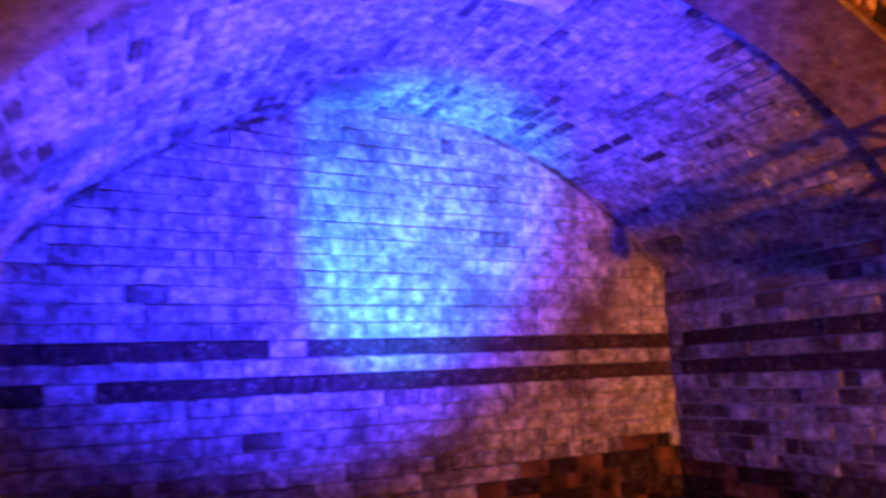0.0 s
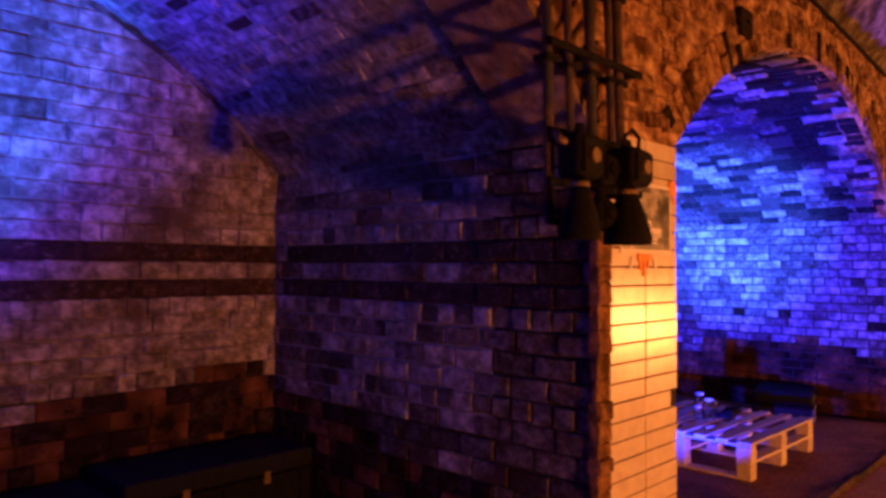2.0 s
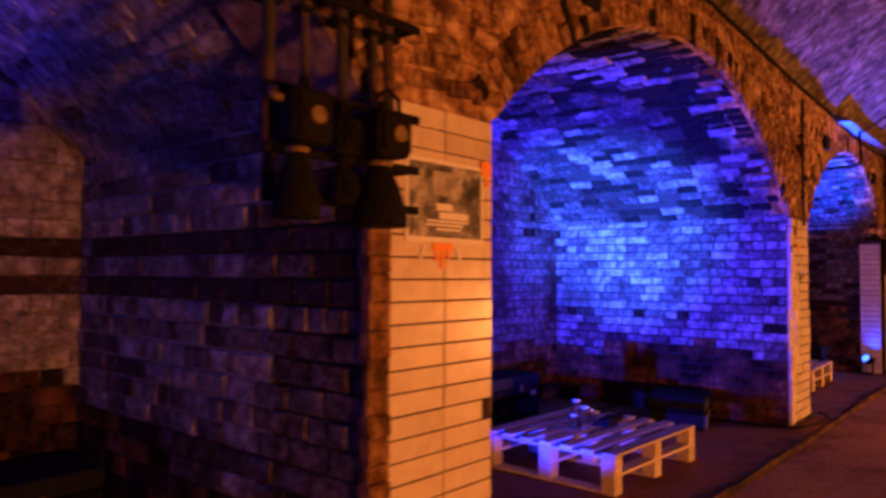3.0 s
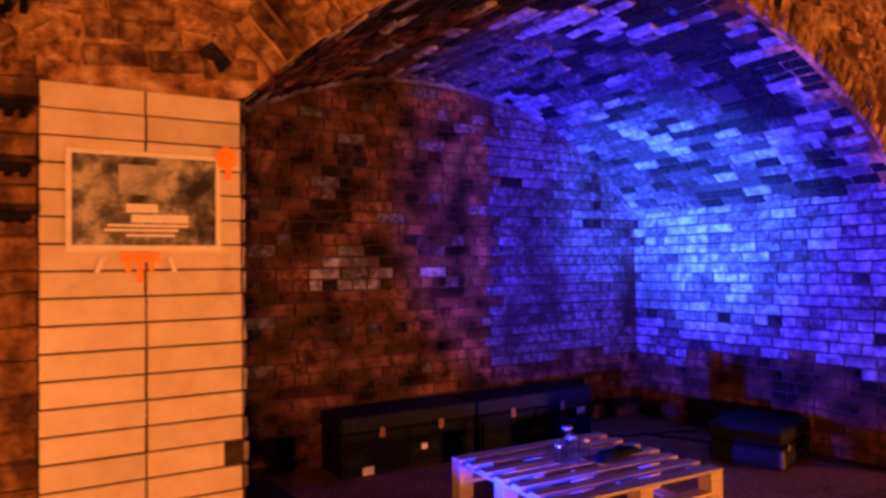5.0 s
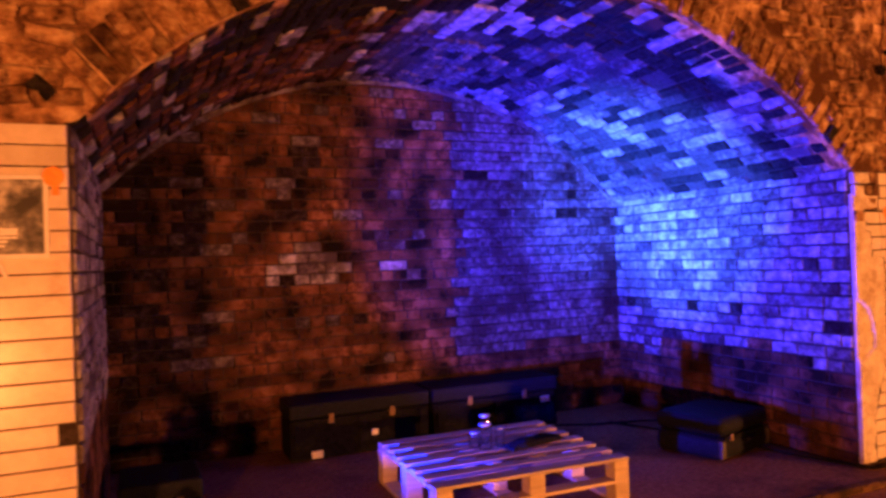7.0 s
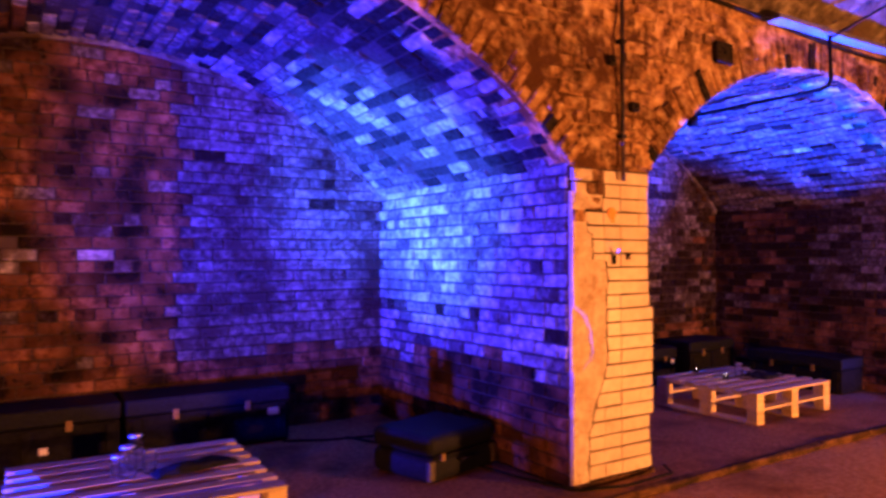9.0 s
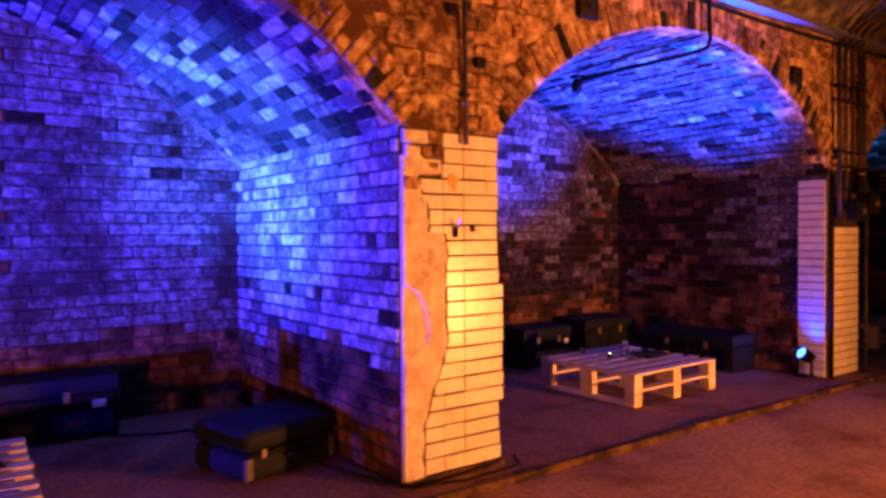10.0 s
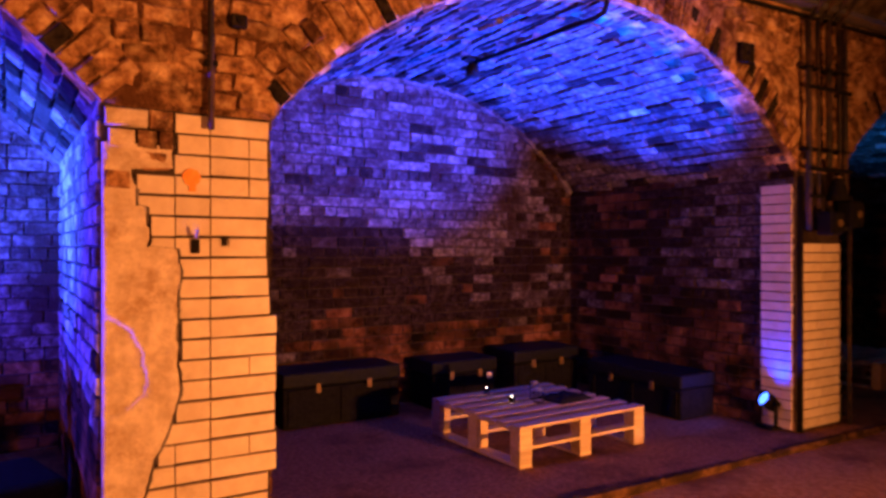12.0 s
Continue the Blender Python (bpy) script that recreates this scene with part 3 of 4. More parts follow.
def plaster_patch():
    """Yellowed plaster left on the second pier, its edge broken, with a scooped hollow at its outer side."""
    bm = bmesh.new()
    rows = []
    for k in range(178):
        z = 0.02 + k * 0.01
        edge = plaster_edge(z)
        row = []
        for s in range(33):
            x = 9.283 + (edge - 9.283) * s / 32
            d = 0.027 + 0.007 * noise.noise(Vector((x * 9, 2, z * 5))) + 0.003 * noise.noise(Vector((x * 40, 2, z * 40)))
            q = ((x - 9.275) / 0.165) ** 2 + ((z - 0.9 + 0.25 * (x - 9.283)) / 0.2) ** 2 + 0.12 * noise.noise(Vector((x * 12, 7, z * 12)))
            if q < 1:
                d = 0.011 + 0.004 * max(q, 0.0) ** 2 + 0.004 * noise.noise(Vector((x * 25, 5, z * 20)))
            if z > 1.6:
                d -= 0.012 * min(1.0, (z - 1.6) / 0.1) * (0.6 + 0.5 * noise.noise(Vector((x * 14, 1, z * 14))))
            if s in (0, 32):
                d -= 0.008
            row.append(bm.verts.new((x, FRONT - max(d, 0.003), z)))
        row.append(bm.verts.new((edge, FRONT + 0.01, z)))
        row.insert(0, bm.verts.new((9.283, FRONT + 0.01, z)))
        rows.append(row)
    for p, q in zip(rows, rows[1:]):
        for k in range(len(p) - 1):
            bm.faces.new((p[k], p[k + 1], q[k + 1], q[k]))
    bmesh.ops.recalc_face_normals(bm, faces=bm.faces)
    return bm


def plaster_lip():
    """The grey undercoat that shows along the plaster's broken edge."""
    bm = bmesh.new()
    rows = []
    for k in range(150):
        z = 0.03 + k * 0.0106
        x = plaster_edge(z) + 0.002
        w = 0.014 + 0.012 * noise.noise(Vector((z * 17, 8.3, 0)))
        d = 0.021 + 0.005 * noise.noise(Vector((z * 23, 1.3, 0)))
        rows.append([bm.verts.new((x, FRONT - d - 0.004, z)), bm.verts.new((x + w * 0.6, FRONT - d, z)), bm.verts.new((x + w, FRONT + 0.004, z)), bm.verts.new((x, FRONT + 0.004, z))])
    for p, q in zip(rows, rows[1:]):
        for k in range(4):
            bm.faces.new((p[k], p[(k + 1) % 4], q[(k + 1) % 4], q[k]))
    bm.faces.new(rows[0])
    bm.faces.new(rows[-1][::-1])
    bmesh.ops.recalc_face_normals(bm, faces=bm.faces)
    return bm


def bare_head():
    """Broken ochre bricks above the plaster of the second pier."""
    out = []
    rng = random.Random(14)
    for k in range(4):
        z = 1.6 + k * 0.084
        x = 9.285 + rng.uniform(0, 0.02)
        end = min(pier_two_edge(z + 0.04), 9.565) - 0.01
        while x < end - 0.03:
            l = min(rng.uniform(0.07, 0.17), end - x)
            if rng.random() > 0.12:
                out.append((seat(Vector((x + l / 2, FRONT, z + 0.042)), RIGHT, UP, OUT, l - 0.008, 0.076, 0.022 + rng.uniform(-0.008, 0.01)), RUBBLE if rng.random() < 0.3 else PLASTER))
            x += l
    return out


part("plaster", plaster_patch(), PLASTER, pier_walls[2], "yellowed plaster with a broken edge", True)
part("plaster_lip", plaster_lip(), CEMENT, pier_walls[2], "grey undercoat along the broken plaster edge", True)
part("base_course", boxed((9.28, FRONT - 0.035, -0.04), (9.99, FRONT + 0.01, 0.028), 0.008), KERB, pier_walls[2], "dark worn base stone")


def quoin():
    """The broken brown edge beside the glazed bricks of the first pier."""
    out = []
    rng = random.Random(8)
    z = 0.0
    while z < 2.06:
        h = rng.uniform(0.06, 0.11)
        out.append((seat(Vector((4.064, FRONT, z + h / 2)), RIGHT, UP, OUT, 0.106 + rng.uniform(-0.006, 0.006), h - 0.004, 0.02 + rng.uniform(-0.008, 0.01)), TIMBER))
        z += h
    return out


# ---- pallets ----


def pallet_table(m, lx, ly, label, group):
    """Two pallets on one another: blocks, stringers and a slatted deck."""
    t = thing("pallet_table", m, label, "pallet table", group)
    w = 0.1
    xs, ys = (w / 2, lx / 2, lx - w / 2), (w / 2, ly / 2, ly - w / 2)
    rng = random.Random(3)

    def block(x, y, z0, z1):
        part("block", boxed((x - 0.05, y - 0.05, z0), (x + 0.05, y + 0.05, z1), 0.004), DECK, t)

    for x in xs:
        part("skid", boxed((x - 0.05, 0, 0.0), (x + 0.05, ly, 0.02), 0.003), DECK, t)
        part("stringer", boxed((x - 0.048, 0, 0.224), (x + 0.048, ly, 0.242), 0.003), DECK, t)
        for y in ys:
            block(x, y, 0.02, 0.112)
            block(x, y, 0.133, 0.224)
    for y in ys:
        part("rail", boxed((0, y - 0.05, 0.112), (lx, y + 0.05, 0.133), 0.003), DECK, t)
    n = 7
    for k in range(n):
        y = 0.045 + (ly - 0.09) * k / (n - 1)
        wide = 0.05 if k in (0, n - 1) else 0.042
        part("deck_board", boxed((rng.uniform(-0.006, 0.006), y - wide, 0.242), (lx + rng.uniform(-0.008, 0.008), y + wide, 0.262), 0.003), DECK, t)
    return t


pallet_table(pose(6.385, 1.825, 0, 0, 0, -1.5), 1.22, 1.06, "low table of two stacked pine pallets on the bay floor", "pallet tables")
pallet_table(pose(11.655, 1.935, 0, 0, 0, 1.5), 1.12, 1.02, "low table of two stacked pine pallets on the bay floor", "pallet tables")
pallet_table(pose(16.1, 2.05, 0, 0, 0, 0), 1.12, 1.02, "low table of two stacked pine pallets in the darker bay", "pallet tables")


def jar(x, y, z, r, h, label):
    t = thing("glass_jar", Matrix.Translation((x, y, z)), label, "jar", "glass jars")
    glass = part("glass", lathe([(0.0, 0.0), (r, 0.0), (r, h * 0.7), (r * 0.75, h * 0.85), (r * 0.8, h), (r * 0.7, h), (r * 0.66, h * 0.86), (r * 0.88, h * 0.68), (r * 0.88, 0.008), (0.0, 0.008)], 24), GLASS, t, "", True)
    part("rim", lathe([(r * 0.8, h - 0.012), (r * 0.84, h - 0.01), (r * 0.84, h - 0.002), (r * 0.8, h)], 24), STEEL, glass, "metal rim", True)
    return t


jar(6.95, 2.36, 0.264, 0.045, 0.16, "clear glass jar on the pallet table")
jar(7.0, 2.46, 0.264, 0.04, 0.19, "tall clear glass jar on the pallet table")
jar(6.91, 2.43, 0.264, 0.036, 0.1, "small clear glass tumbler on the pallet table")
jar(7.06, 2.37, 0.264, 0.032, 0.12, "small clear glass tumbler on the pallet table")
jar(12.2, 2.42, 0.264, 0.04, 0.1, "clear glass jar on the pallet table")
jar(12.24, 2.52, 0.264, 0.035, 0.13, "tall clear glass jar on the pallet table")
jar(16.35, 2.6, 0.264, 0.045, 0.13, "clear glass jar on the pallet table")


def tealight(x, y, z):
    t = thing("tealight", Matrix.Translation((x, y, z)), "small tealight candle in a glass cup on the pallet table", "candle", "tealights")
    part("cup", lathe([(0.0, 0.0), (0.024, 0.0), (0.028, 0.05), (0.025, 0.05), (0.021, 0.006), (0.0, 0.006)], 18), GLASS, t, "", True)
    part("wax", lathe([(0.0, 0.007), (0.019, 0.007), (0.019, 0.022), (0.0, 0.022)], 16), WAX, t, "pale wax")
    part("flame", lathe([(0.0, 0.022), (0.008, 0.028), (0.009, 0.036), (0.0, 0.056)], 10), FLAME, t, "small warm flame", True)


tealight(12.02, 2.5, 0.264)
tealight(12.05, 2.85, 0.264)


def cloth(x, y, z, lx, ly, turn, label):
    """A crumpled black cloth, low and lumpy."""
    bm = bmesh.new()
    bmesh.ops.create_grid(bm, x_segments=26, y_segments=12, size=0.5)
    for v in bm.verts:
        px, py = v.co.x * 2, v.co.y * 2
        edge = max(0.0, 1 - px ** 4) * max(0.0, 1 - py ** 4)
        v.co = Vector((v.co.x * lx + 0.012 * noise.noise(Vector((px * 2, py * 2, 4))), v.co.y * ly + 0.012 * noise.noise(Vector((px * 2, py * 2, 9))), 0.003 + edge * (0.034 + 0.024 * noise.noise(Vector((px * 3, py * 2, 1))))))
    bmesh.ops.solidify(bm, geom=bm.faces[:], thickness=0.002)
    ob = link_mesh("cloth", bm, CLOTH, None, "", True)
    ob.matrix_world = pose(x, y, z, 0, 0, turn)
    return tagged(ob, label, "cloth")


cloth(7.28, 2.33, 0.264, 0.46, 0.14, 12, "crumpled black cloth lying on the pallet table")
cloth(12.45, 2.42, 0.264, 0.36, 0.26, 10, "crumpled black cloth lying on the pallet table")

# ---- seats and cases ----


def crate_bench(m, l, d, h, label, tags):
    """A long black crate used as a seat, with a lid, battens, latches and card tags."""
    t = thing("crate_bench", m, label, "bench", "black crate seats")
    part("body", boxed((0, 0, 0.0), (l, d, h - 0.12), 0.012, 2), CASEBLACK, t)
    lid = part("lid", boxed((-0.008, -0.008, h - 0.114), (l + 0.008, d + 0.008, h), 0.018, 3), LEATHER, t, "padded dark lid")
    for x in (0.03, l / 2 - 0.03, l - 0.09):
        part("batten", boxed((x, -0.014, 0.02), (x + 0.06, 0.0, h - 0.13), 0.004), CASEBLACK, t)
    for x in (l * 0.28, l * 0.72):
        part("latch", boxed((x - 0.02, -0.016, h - 0.16), (x + 0.02, -0.004, h - 0.09), 0.003), BRASS, lid, "dull brass latch")
    for x, z, w, k in tags:
        part("tag", boxed((x, -0.0185, z), (x + w, -0.0145, z + k), 0.001), WHITE, t, "small white card tag")
    return t


crate_bench(pose(5.98, 3.62, 0), 1.1, 0.38, 0.42, "black wooden crate bench against the back wall", [(0.15, 0.012, 0.085, 0.055), (0.62, 0.13, 0.05, 0.045)])
crate_bench(pose(7.12, 3.62, 0), 1.15, 0.38, 0.42, "black wooden crate bench against the back wall", [(0.98, 0.21, 0.085, 0.05)])
crate_bench(pose(10.72, 3.6, 0), 0.98, 0.4, 0.42, "black wooden crate bench against the back wall", [])
crate_bench(pose(12.02, 3.6, 0), 0.66, 0.4, 0.4, "black wooden crate bench with a lighter front", [(0.55, 0.22, 0.05, 0.05)])
crate_bench(pose(12.85, 3.55, 0), 0.75, 0.42, 0.44, "black wooden crate bench with a dark blue cover", [])
crate_bench(pose(13.5, 3.3, 0, 0, 0, -90), 1.05, 0.4, 0.36, "low black crate bench along the side wall", [])
crate_bench(pose(1.35, 3.5, 0), 1.45, 0.48, 0.32, "low dark padded bench against the back wall", [])
crate_bench(pose(2.85, 3.5, 0), 1.1, 0.48, 0.38, "low dark padded bench against the back wall", [])
crate_bench(pose(4.86, 2.55, 0), 0.42, 0.42, 0.3, "small dark crate seat beside the pier", [])
crate_bench(pose(15.6, 3.55, 0), 1.2, 0.4, 0.42, "black wooden crate bench against the back wall", [])


def suitcase(m, l, d, h, label, group):
    t = thing("suitcase", m, label, "suitcase", group)
    part("shell", boxed((0, 0, 0.0), (l, d, h * 0.55), 0.05, 4), LEATHER, t)
    lid = part("lid", boxed((-0.002, -0.002, h * 0.555), (l + 0.002, d + 0.002, h), 0.05, 4), LEATHER, t)
    part("seam", boxed((0.02, -0.004, h * 0.53), (l - 0.02, 0.01, h * 0.575), 0.003), BLACKIRON, t, "dark metal seam")
    for x in (0.0, l):
        s = -1 if x == 0 else 1
        part("corner", boxed((x - 0.05 if s > 0 else -0.004, -0.004, 0.02), (x + 0.004 if s > 0 else 0.05, 0.03, h * 0.5), 0.012, 2), OLIVE, t, "olive leather corner")
    part("handle", tube([(l * 0.4, 0.0, h * 0.4), (l * 0.41, -0.03, h * 0.42), (l * 0.5, -0.04, h * 0.43), (l * 0.59, -0.03, h * 0.42), (l * 0.6, 0.0, h * 0.4)], 0.009), BLACKIRON, t)
    part("lock", boxed((0.1, -0.008, h * 0.46), (0.135, 0.004, h * 0.62), 0.003), BRASS, lid, "brass lock")
    return t


suitcase(pose(8.6, 2.07, 0.0, 0, 0, 15), 0.64, 0.54, 0.29, "large old dark suitcase with olive corners on the floor", "")

# ---- stage lamps ----


def stage_lamp(x, y, turn, tilt, lens, label):
    """A floor can lamp: barrel, lens, rim, yoke, knobs and foot."""
    t = thing("stage_lamp", pose(x, y, FLOOR_LOW + 0.24 if y < 1.3 else 0.0, 0, 0, turn), label, "stage lamp", "stage lamps")
    h = 0.2
    head = pose(0, 0, h, 90 + tilt, 0, 0)

    def placed(bm):
        bmesh.ops.transform(bm, matrix=head @ Matrix.Scale(0.68, 4), verts=bm.verts)
        return bm

    barrel = part("barrel", placed(lathe([(0.0, 0.13), (0.05, 0.13), (0.085, 0.08), (0.09, -0.09), (0.095, -0.1), (0.086, -0.1), (0.08, -0.06), (0.0, -0.055)], 28)), BLACKIRON, t, "", True)
    part("lens", placed(lathe([(0.0, -0.062), (0.078, -0.062), (0.078, -0.068), (0.0, -0.07)], 28)), lens, barrel, "glowing lens", True)
    for s in (-1, 1):
        part("yoke_arm", boxed((s * 0.075 - 0.004, -0.018, 0.02), (s * 0.075 + 0.004, 0.018, h + 0.03), 0.002), BLACKIRON, t)
        knob = lathe([(0.0, -0.02), (0.02, -0.02), (0.02, 0.012), (0.0, 0.012)], 14)
        bmesh.ops.transform(knob, matrix=pose(s * 0.09, 0, h, 0, 90, 0), verts=knob.verts)
        part("knob", knob, BLACKIRON, t)
    part("foot", boxed((-0.085, -0.06, 0.0), (0.085, 0.06, 0.022), 0.004), BLACKIRON, t)
    return t


stage_lamp(13.905, 1.76, 72, 30, BLUELENS, "black can lamp with lit blue lens by the pier")
stage_lamp(1.4, 1.93, -3, 55, BLUELENS, "black can lamp with a lit blue lens")
stage_lamp(1.12, 1.9, -14, 55, BLUELENS, "small black can lamp with a lit blue lens")
stage_lamp(4.95, 1.86, -70, 32, BLUELENS, "black can lamp with lit blue lens by the pier")
stage_lamp(14.74, 1.75, -80, 60, TEALLENS, "small black can lamp with a lit teal lens by the pier")
for x in (3.3, 12.8):
    crate_bench(pose(x - 0.3, -3.55, FLOOR_LOW), 0.6, 0.38, 0.24, "small black crate under a warm lamp", [])
    stage_lamp(x, -3.36, 0 if x < 5 else 36, 14, ORANGELENS, "black can lamp with a warm orange lens on the floor")

# thin upright blade, unseen, added before the first bay's lamp for a dark band
blade = thing("shadow_blade", pose(1.113, 2.12, 0.0), "thin black upright blade added before the lamp to cast a band", "barn door")
part("blade", boxed((-0.006, -0.008, 0.02), (0.006, 0.008, 0.72), 0.002), BLACKIRON, blade)
part("foot", boxed((-0.05, -0.03, 0.0), (0.05, 0.05, 0.02), 0.003), BLACKIRON, blade)


def vault_patch(bay, x0, x1, y0, y1):
    """A thin square of plaster on a vault's underside."""
    cx, cz, r, _ = arc(bay)
    bm = bmesh.new()
    rows = []
    for k in range(9):
        x = x0 + (x1 - x0) * k / 8
        n = Vector((x - cx, 0, arch_z(bay, x) - rise(x) - cz)).normalized()
        rows.append([bm.verts.new(Vector((cx, y, cz + rise(x))) + n * q) for y, q in ((y0, r - 0.028), (y1, r - 0.028), (y1, r + 0.01), (y0, r + 0.01))])
    for p, q in zip(rows, rows[1:]):
        for k in range(4):
            bm.faces.new((p[k], q[k], q[(k + 1) % 4], p[(k + 1) % 4]))
    bm.faces.new(rows[0])
    bm.faces.new(rows[-1][::-1])
    bmesh.ops.recalc_face_normals(bm, faces=bm.faces)
    return bm


part("patch", vault_patch(BAYS[0], 1.56, 2.0, 2.08, 2.44), PLASTER, vaults[0], "pale square plaster patch")

# ---- pipes, boxes and lamps on the wall ----


def pipe(name, points, radius, mat, label, category="pipe", group="", clips=()):
    t = thing(name, Matrix.Identity(4), label, category, group)
    part("run", tube(points, radius), mat, t, "", True)
    for c in clips:
        part("clip", boxed((c[0] - radius * 2, c[1] - radius * 1.3, c[2] - 0.012), (c[0] + radius * 2, c[1] + radius * 2, c[2] + 0.012), 0.003), BLACKIRON, t, "iron saddle clip")
    return t


pipe("conduit", [(9.7, 1.535, 3.1), (9.7, 1.535, 2.2), (9.7, 1.53, 1.87)], 0.014, RUST, "thin rusty conduit running down the second pier", clips=[(9.7, 1.54, 2.75), (9.7, 1.54, 2.15)])
for k, (x, z0) in enumerate(((3.49, 1.61), (3.62, 1.91), (3.77, 1.86), (3.91, 1.88), (3.98, 1.91))):
    pipe("conduit", [(x + 0.06, 1.53, 3.4), (x + 0.02, 1.48, 3.15), (x, 1.45, 2.56), (x, 1.43, z0)], 0.015 if k % 2 else 0.02, RUST, "rusty upright conduit beside the first pier", "pipe", "first pier conduits", [(x, 1.45, 2.56), (x, 1.44, 2.21)])
for k, (x, z0) in enumerate(((13.98, 1.5), (14.1, 1.6), (14.24, 1.55), (14.38, 1.65), (14.46, 1.5))):
    pipe("conduit", [(x, 1.5, 3.05), (x, 1.49, 2.4), (x, 1.49, z0)], 0.016 if k % 2 else 0.022, RUST, "rusty upright conduit on the third pier", "pipe", "third pier conduits", [(x, 1.5, 2.7), (x, 1.5, 2.1)])
pipe("conduit", [(14.54, 1.5, 1.6), (14.54, 1.5, 0.0)], 0.016, RUST, "rusty conduit running down to the floor")
pipe("conduit", [(13.985, 1.56, 1.9), (13.985, 1.56, 0.0)], 0.022, BLACKIRON, "black conduit down the corner of the pier")


def bracket(x0, x1, z, y=1.455):
    t = thing("bracket", Matrix.Identity(4), "dark iron cross bar holding the conduits", "bracket", "conduit brackets")
    part("bar", boxed((x0, y, z - 0.014), (x1, y + 0.015, z + 0.014), 0.003), BLACKIRON, t)
    for x in (x1 - 0.06, x1 - 0.02):
        part("stay", boxed((x - 0.01, y + 0.012, z - 0.01), (x + 0.01, FRONT, z + 0.01), 0.002), BLACKIRON, t)


for z in (2.61, 2.26, 1.94, 1.76, 1.62):
    bracket(3.45, 4.1, z, 1.395)
for z in (2.55, 1.95, 1.75):
    bracket(13.96, 14.5, z)


def switch_box(x, z, w, h, d, label, y=1.395):
    t = thing("switch_box", Matrix.Translation((x, y, z)), label, "switch box", "old switch boxes")
    part("case", boxed((-w / 2, -d, -h / 2), (w / 2, 0, h / 2), 0.02, 3), BLACKIRON, t)
    cover = part("cover", boxed((-w / 2 + 0.015, -d - 0.012, -h / 2 + 0.015), (w / 2 - 0.015, -d + 0.002, h / 2 - 0.015), 0.008, 2), BLACKIRON, t)
    dial = lathe([(0.0, 0.0), (0.028, 0.0), (0.026, 0.012), (0.0, 0.014)], 18)
    bmesh.ops.transform(dial, matrix=pose(0, -d - 0.01, 0.0, 90, 0, 0), verts=dial.verts)
    part("dial", dial, BLACKIRON if w < 0.14 else BRASS, cover, "dull metal dial")
    part("gland", lathe([(0.0, h / 2 - 0.005), (0.022, h / 2 - 0.005), (0.018, h / 2 + 0.04), (0.0, h / 2 + 0.04)], 14, (0, -d / 2, 0)), BLACKIRON, t)
    return t


def cable_end(x, z, r, h, label, y=1.31):
    """A bell-shaped cast-iron cable ending."""
    t = thing("cable_end", Matrix.Translation((x, y, z)), label, "cable ending", "cable endings")
    part("bell", lathe([(0.0, 0.0), (r, 0.0), (r * 1.02, 0.03), (r * 0.75, h * 0.5), (r * 0.4, h * 0.85), (r * 0.3, h), (0.0, h)], 22), BLACKIRON, t, "", True)
    part("collar", lathe([(r * 0.36, h * 0.82), (r * 0.46, h * 0.83), (r * 0.46, h * 0.9), (r * 0.36, h * 0.91)], 18), BRASS, t, "dull brass collar", True)
    return t


switch_box(3.55, 1.85, 0.15, 0.16, 0.1, "black iron switch box with a brass dial on the pier")
switch_box(3.71, 1.82, 0.1, 0.12, 0.08, "small black iron switch box on the pier")
switch_box(3.84, 1.835, 0.15, 0.14, 0.14, "black iron switch box with a looped cable")
switch_box(3.71, 1.66, 0.09, 0.11, 0.07, "small black iron switch box on the pier")
cable_end(3.5, 1.555, 0.07, 0.22, "black bell-shaped cable ending under the conduits")
cable_end(3.82, 1.545, 0.09, 0.23, "black bell-shaped cable ending beside the picture")
pipe("cable_loop", [(3.8, 1.32, 1.91), (3.81, 1.31, 1.96), (3.85, 1.305, 1.985), (3.9, 1.305, 1.96), (3.905, 1.31, 1.9)], 0.008, BLACKIRON, "black cable looping into the switch box", "cable")
pipe("insulator", [(3.47, 1.39, 1.93), (3.45, 1.36, 1.9), (3.51, 1.35, 1.89), (3.57, 1.37, 1.95)], 0.016, BRASS, "brassy bent fitting at the end of a conduit", "fitting")
switch_box(14.1, 1.55, 0.16, 0.17, 0.12, "black iron switch box above the glazed bricks", 1.46)
switch_box(14.36, 1.62, 0.16, 0.2, 0.12, "black iron switch box above the glazed bricks", 1.46)
cable_end(14.2, 1.72, 0.07, 0.2, "black bell-shaped cable ending on the pier", 1.4)

# bracket lamp hanging in the third arch
arm = thing("bracket_lamp", Matrix.Identity(4), "dark pipe arm with a small lamp under the vault", "lamp")
part("arm", tube([(11.9, 1.45, 3.12), (11.9, 1.44, 2.78), (11.9, 1.46, 2.73), (11.89, 1.52, 2.71), (11.78, 2.6, 2.68)], 0.016), BLACKIRON, arm, "", True)
part("stay_rod", tube([(11.9, 1.5, 2.83), (11.72, 2.55, 2.75)], 0.007), BLACKIRON, arm, "", True)
part("hanger", boxed((11.69, 2.57, 2.69), (11.85, 2.66, 2.715), 0.004), BLACKIRON, arm)
part("shade", lathe([(0.0, -0.1), (0.05, -0.1), (0.045, -0.03), (0.02, 0.02), (0.0, 0.02)], 18, (11.79, 2.66, 2.69)), BLACKIRON, arm, "small black lamp head", True)


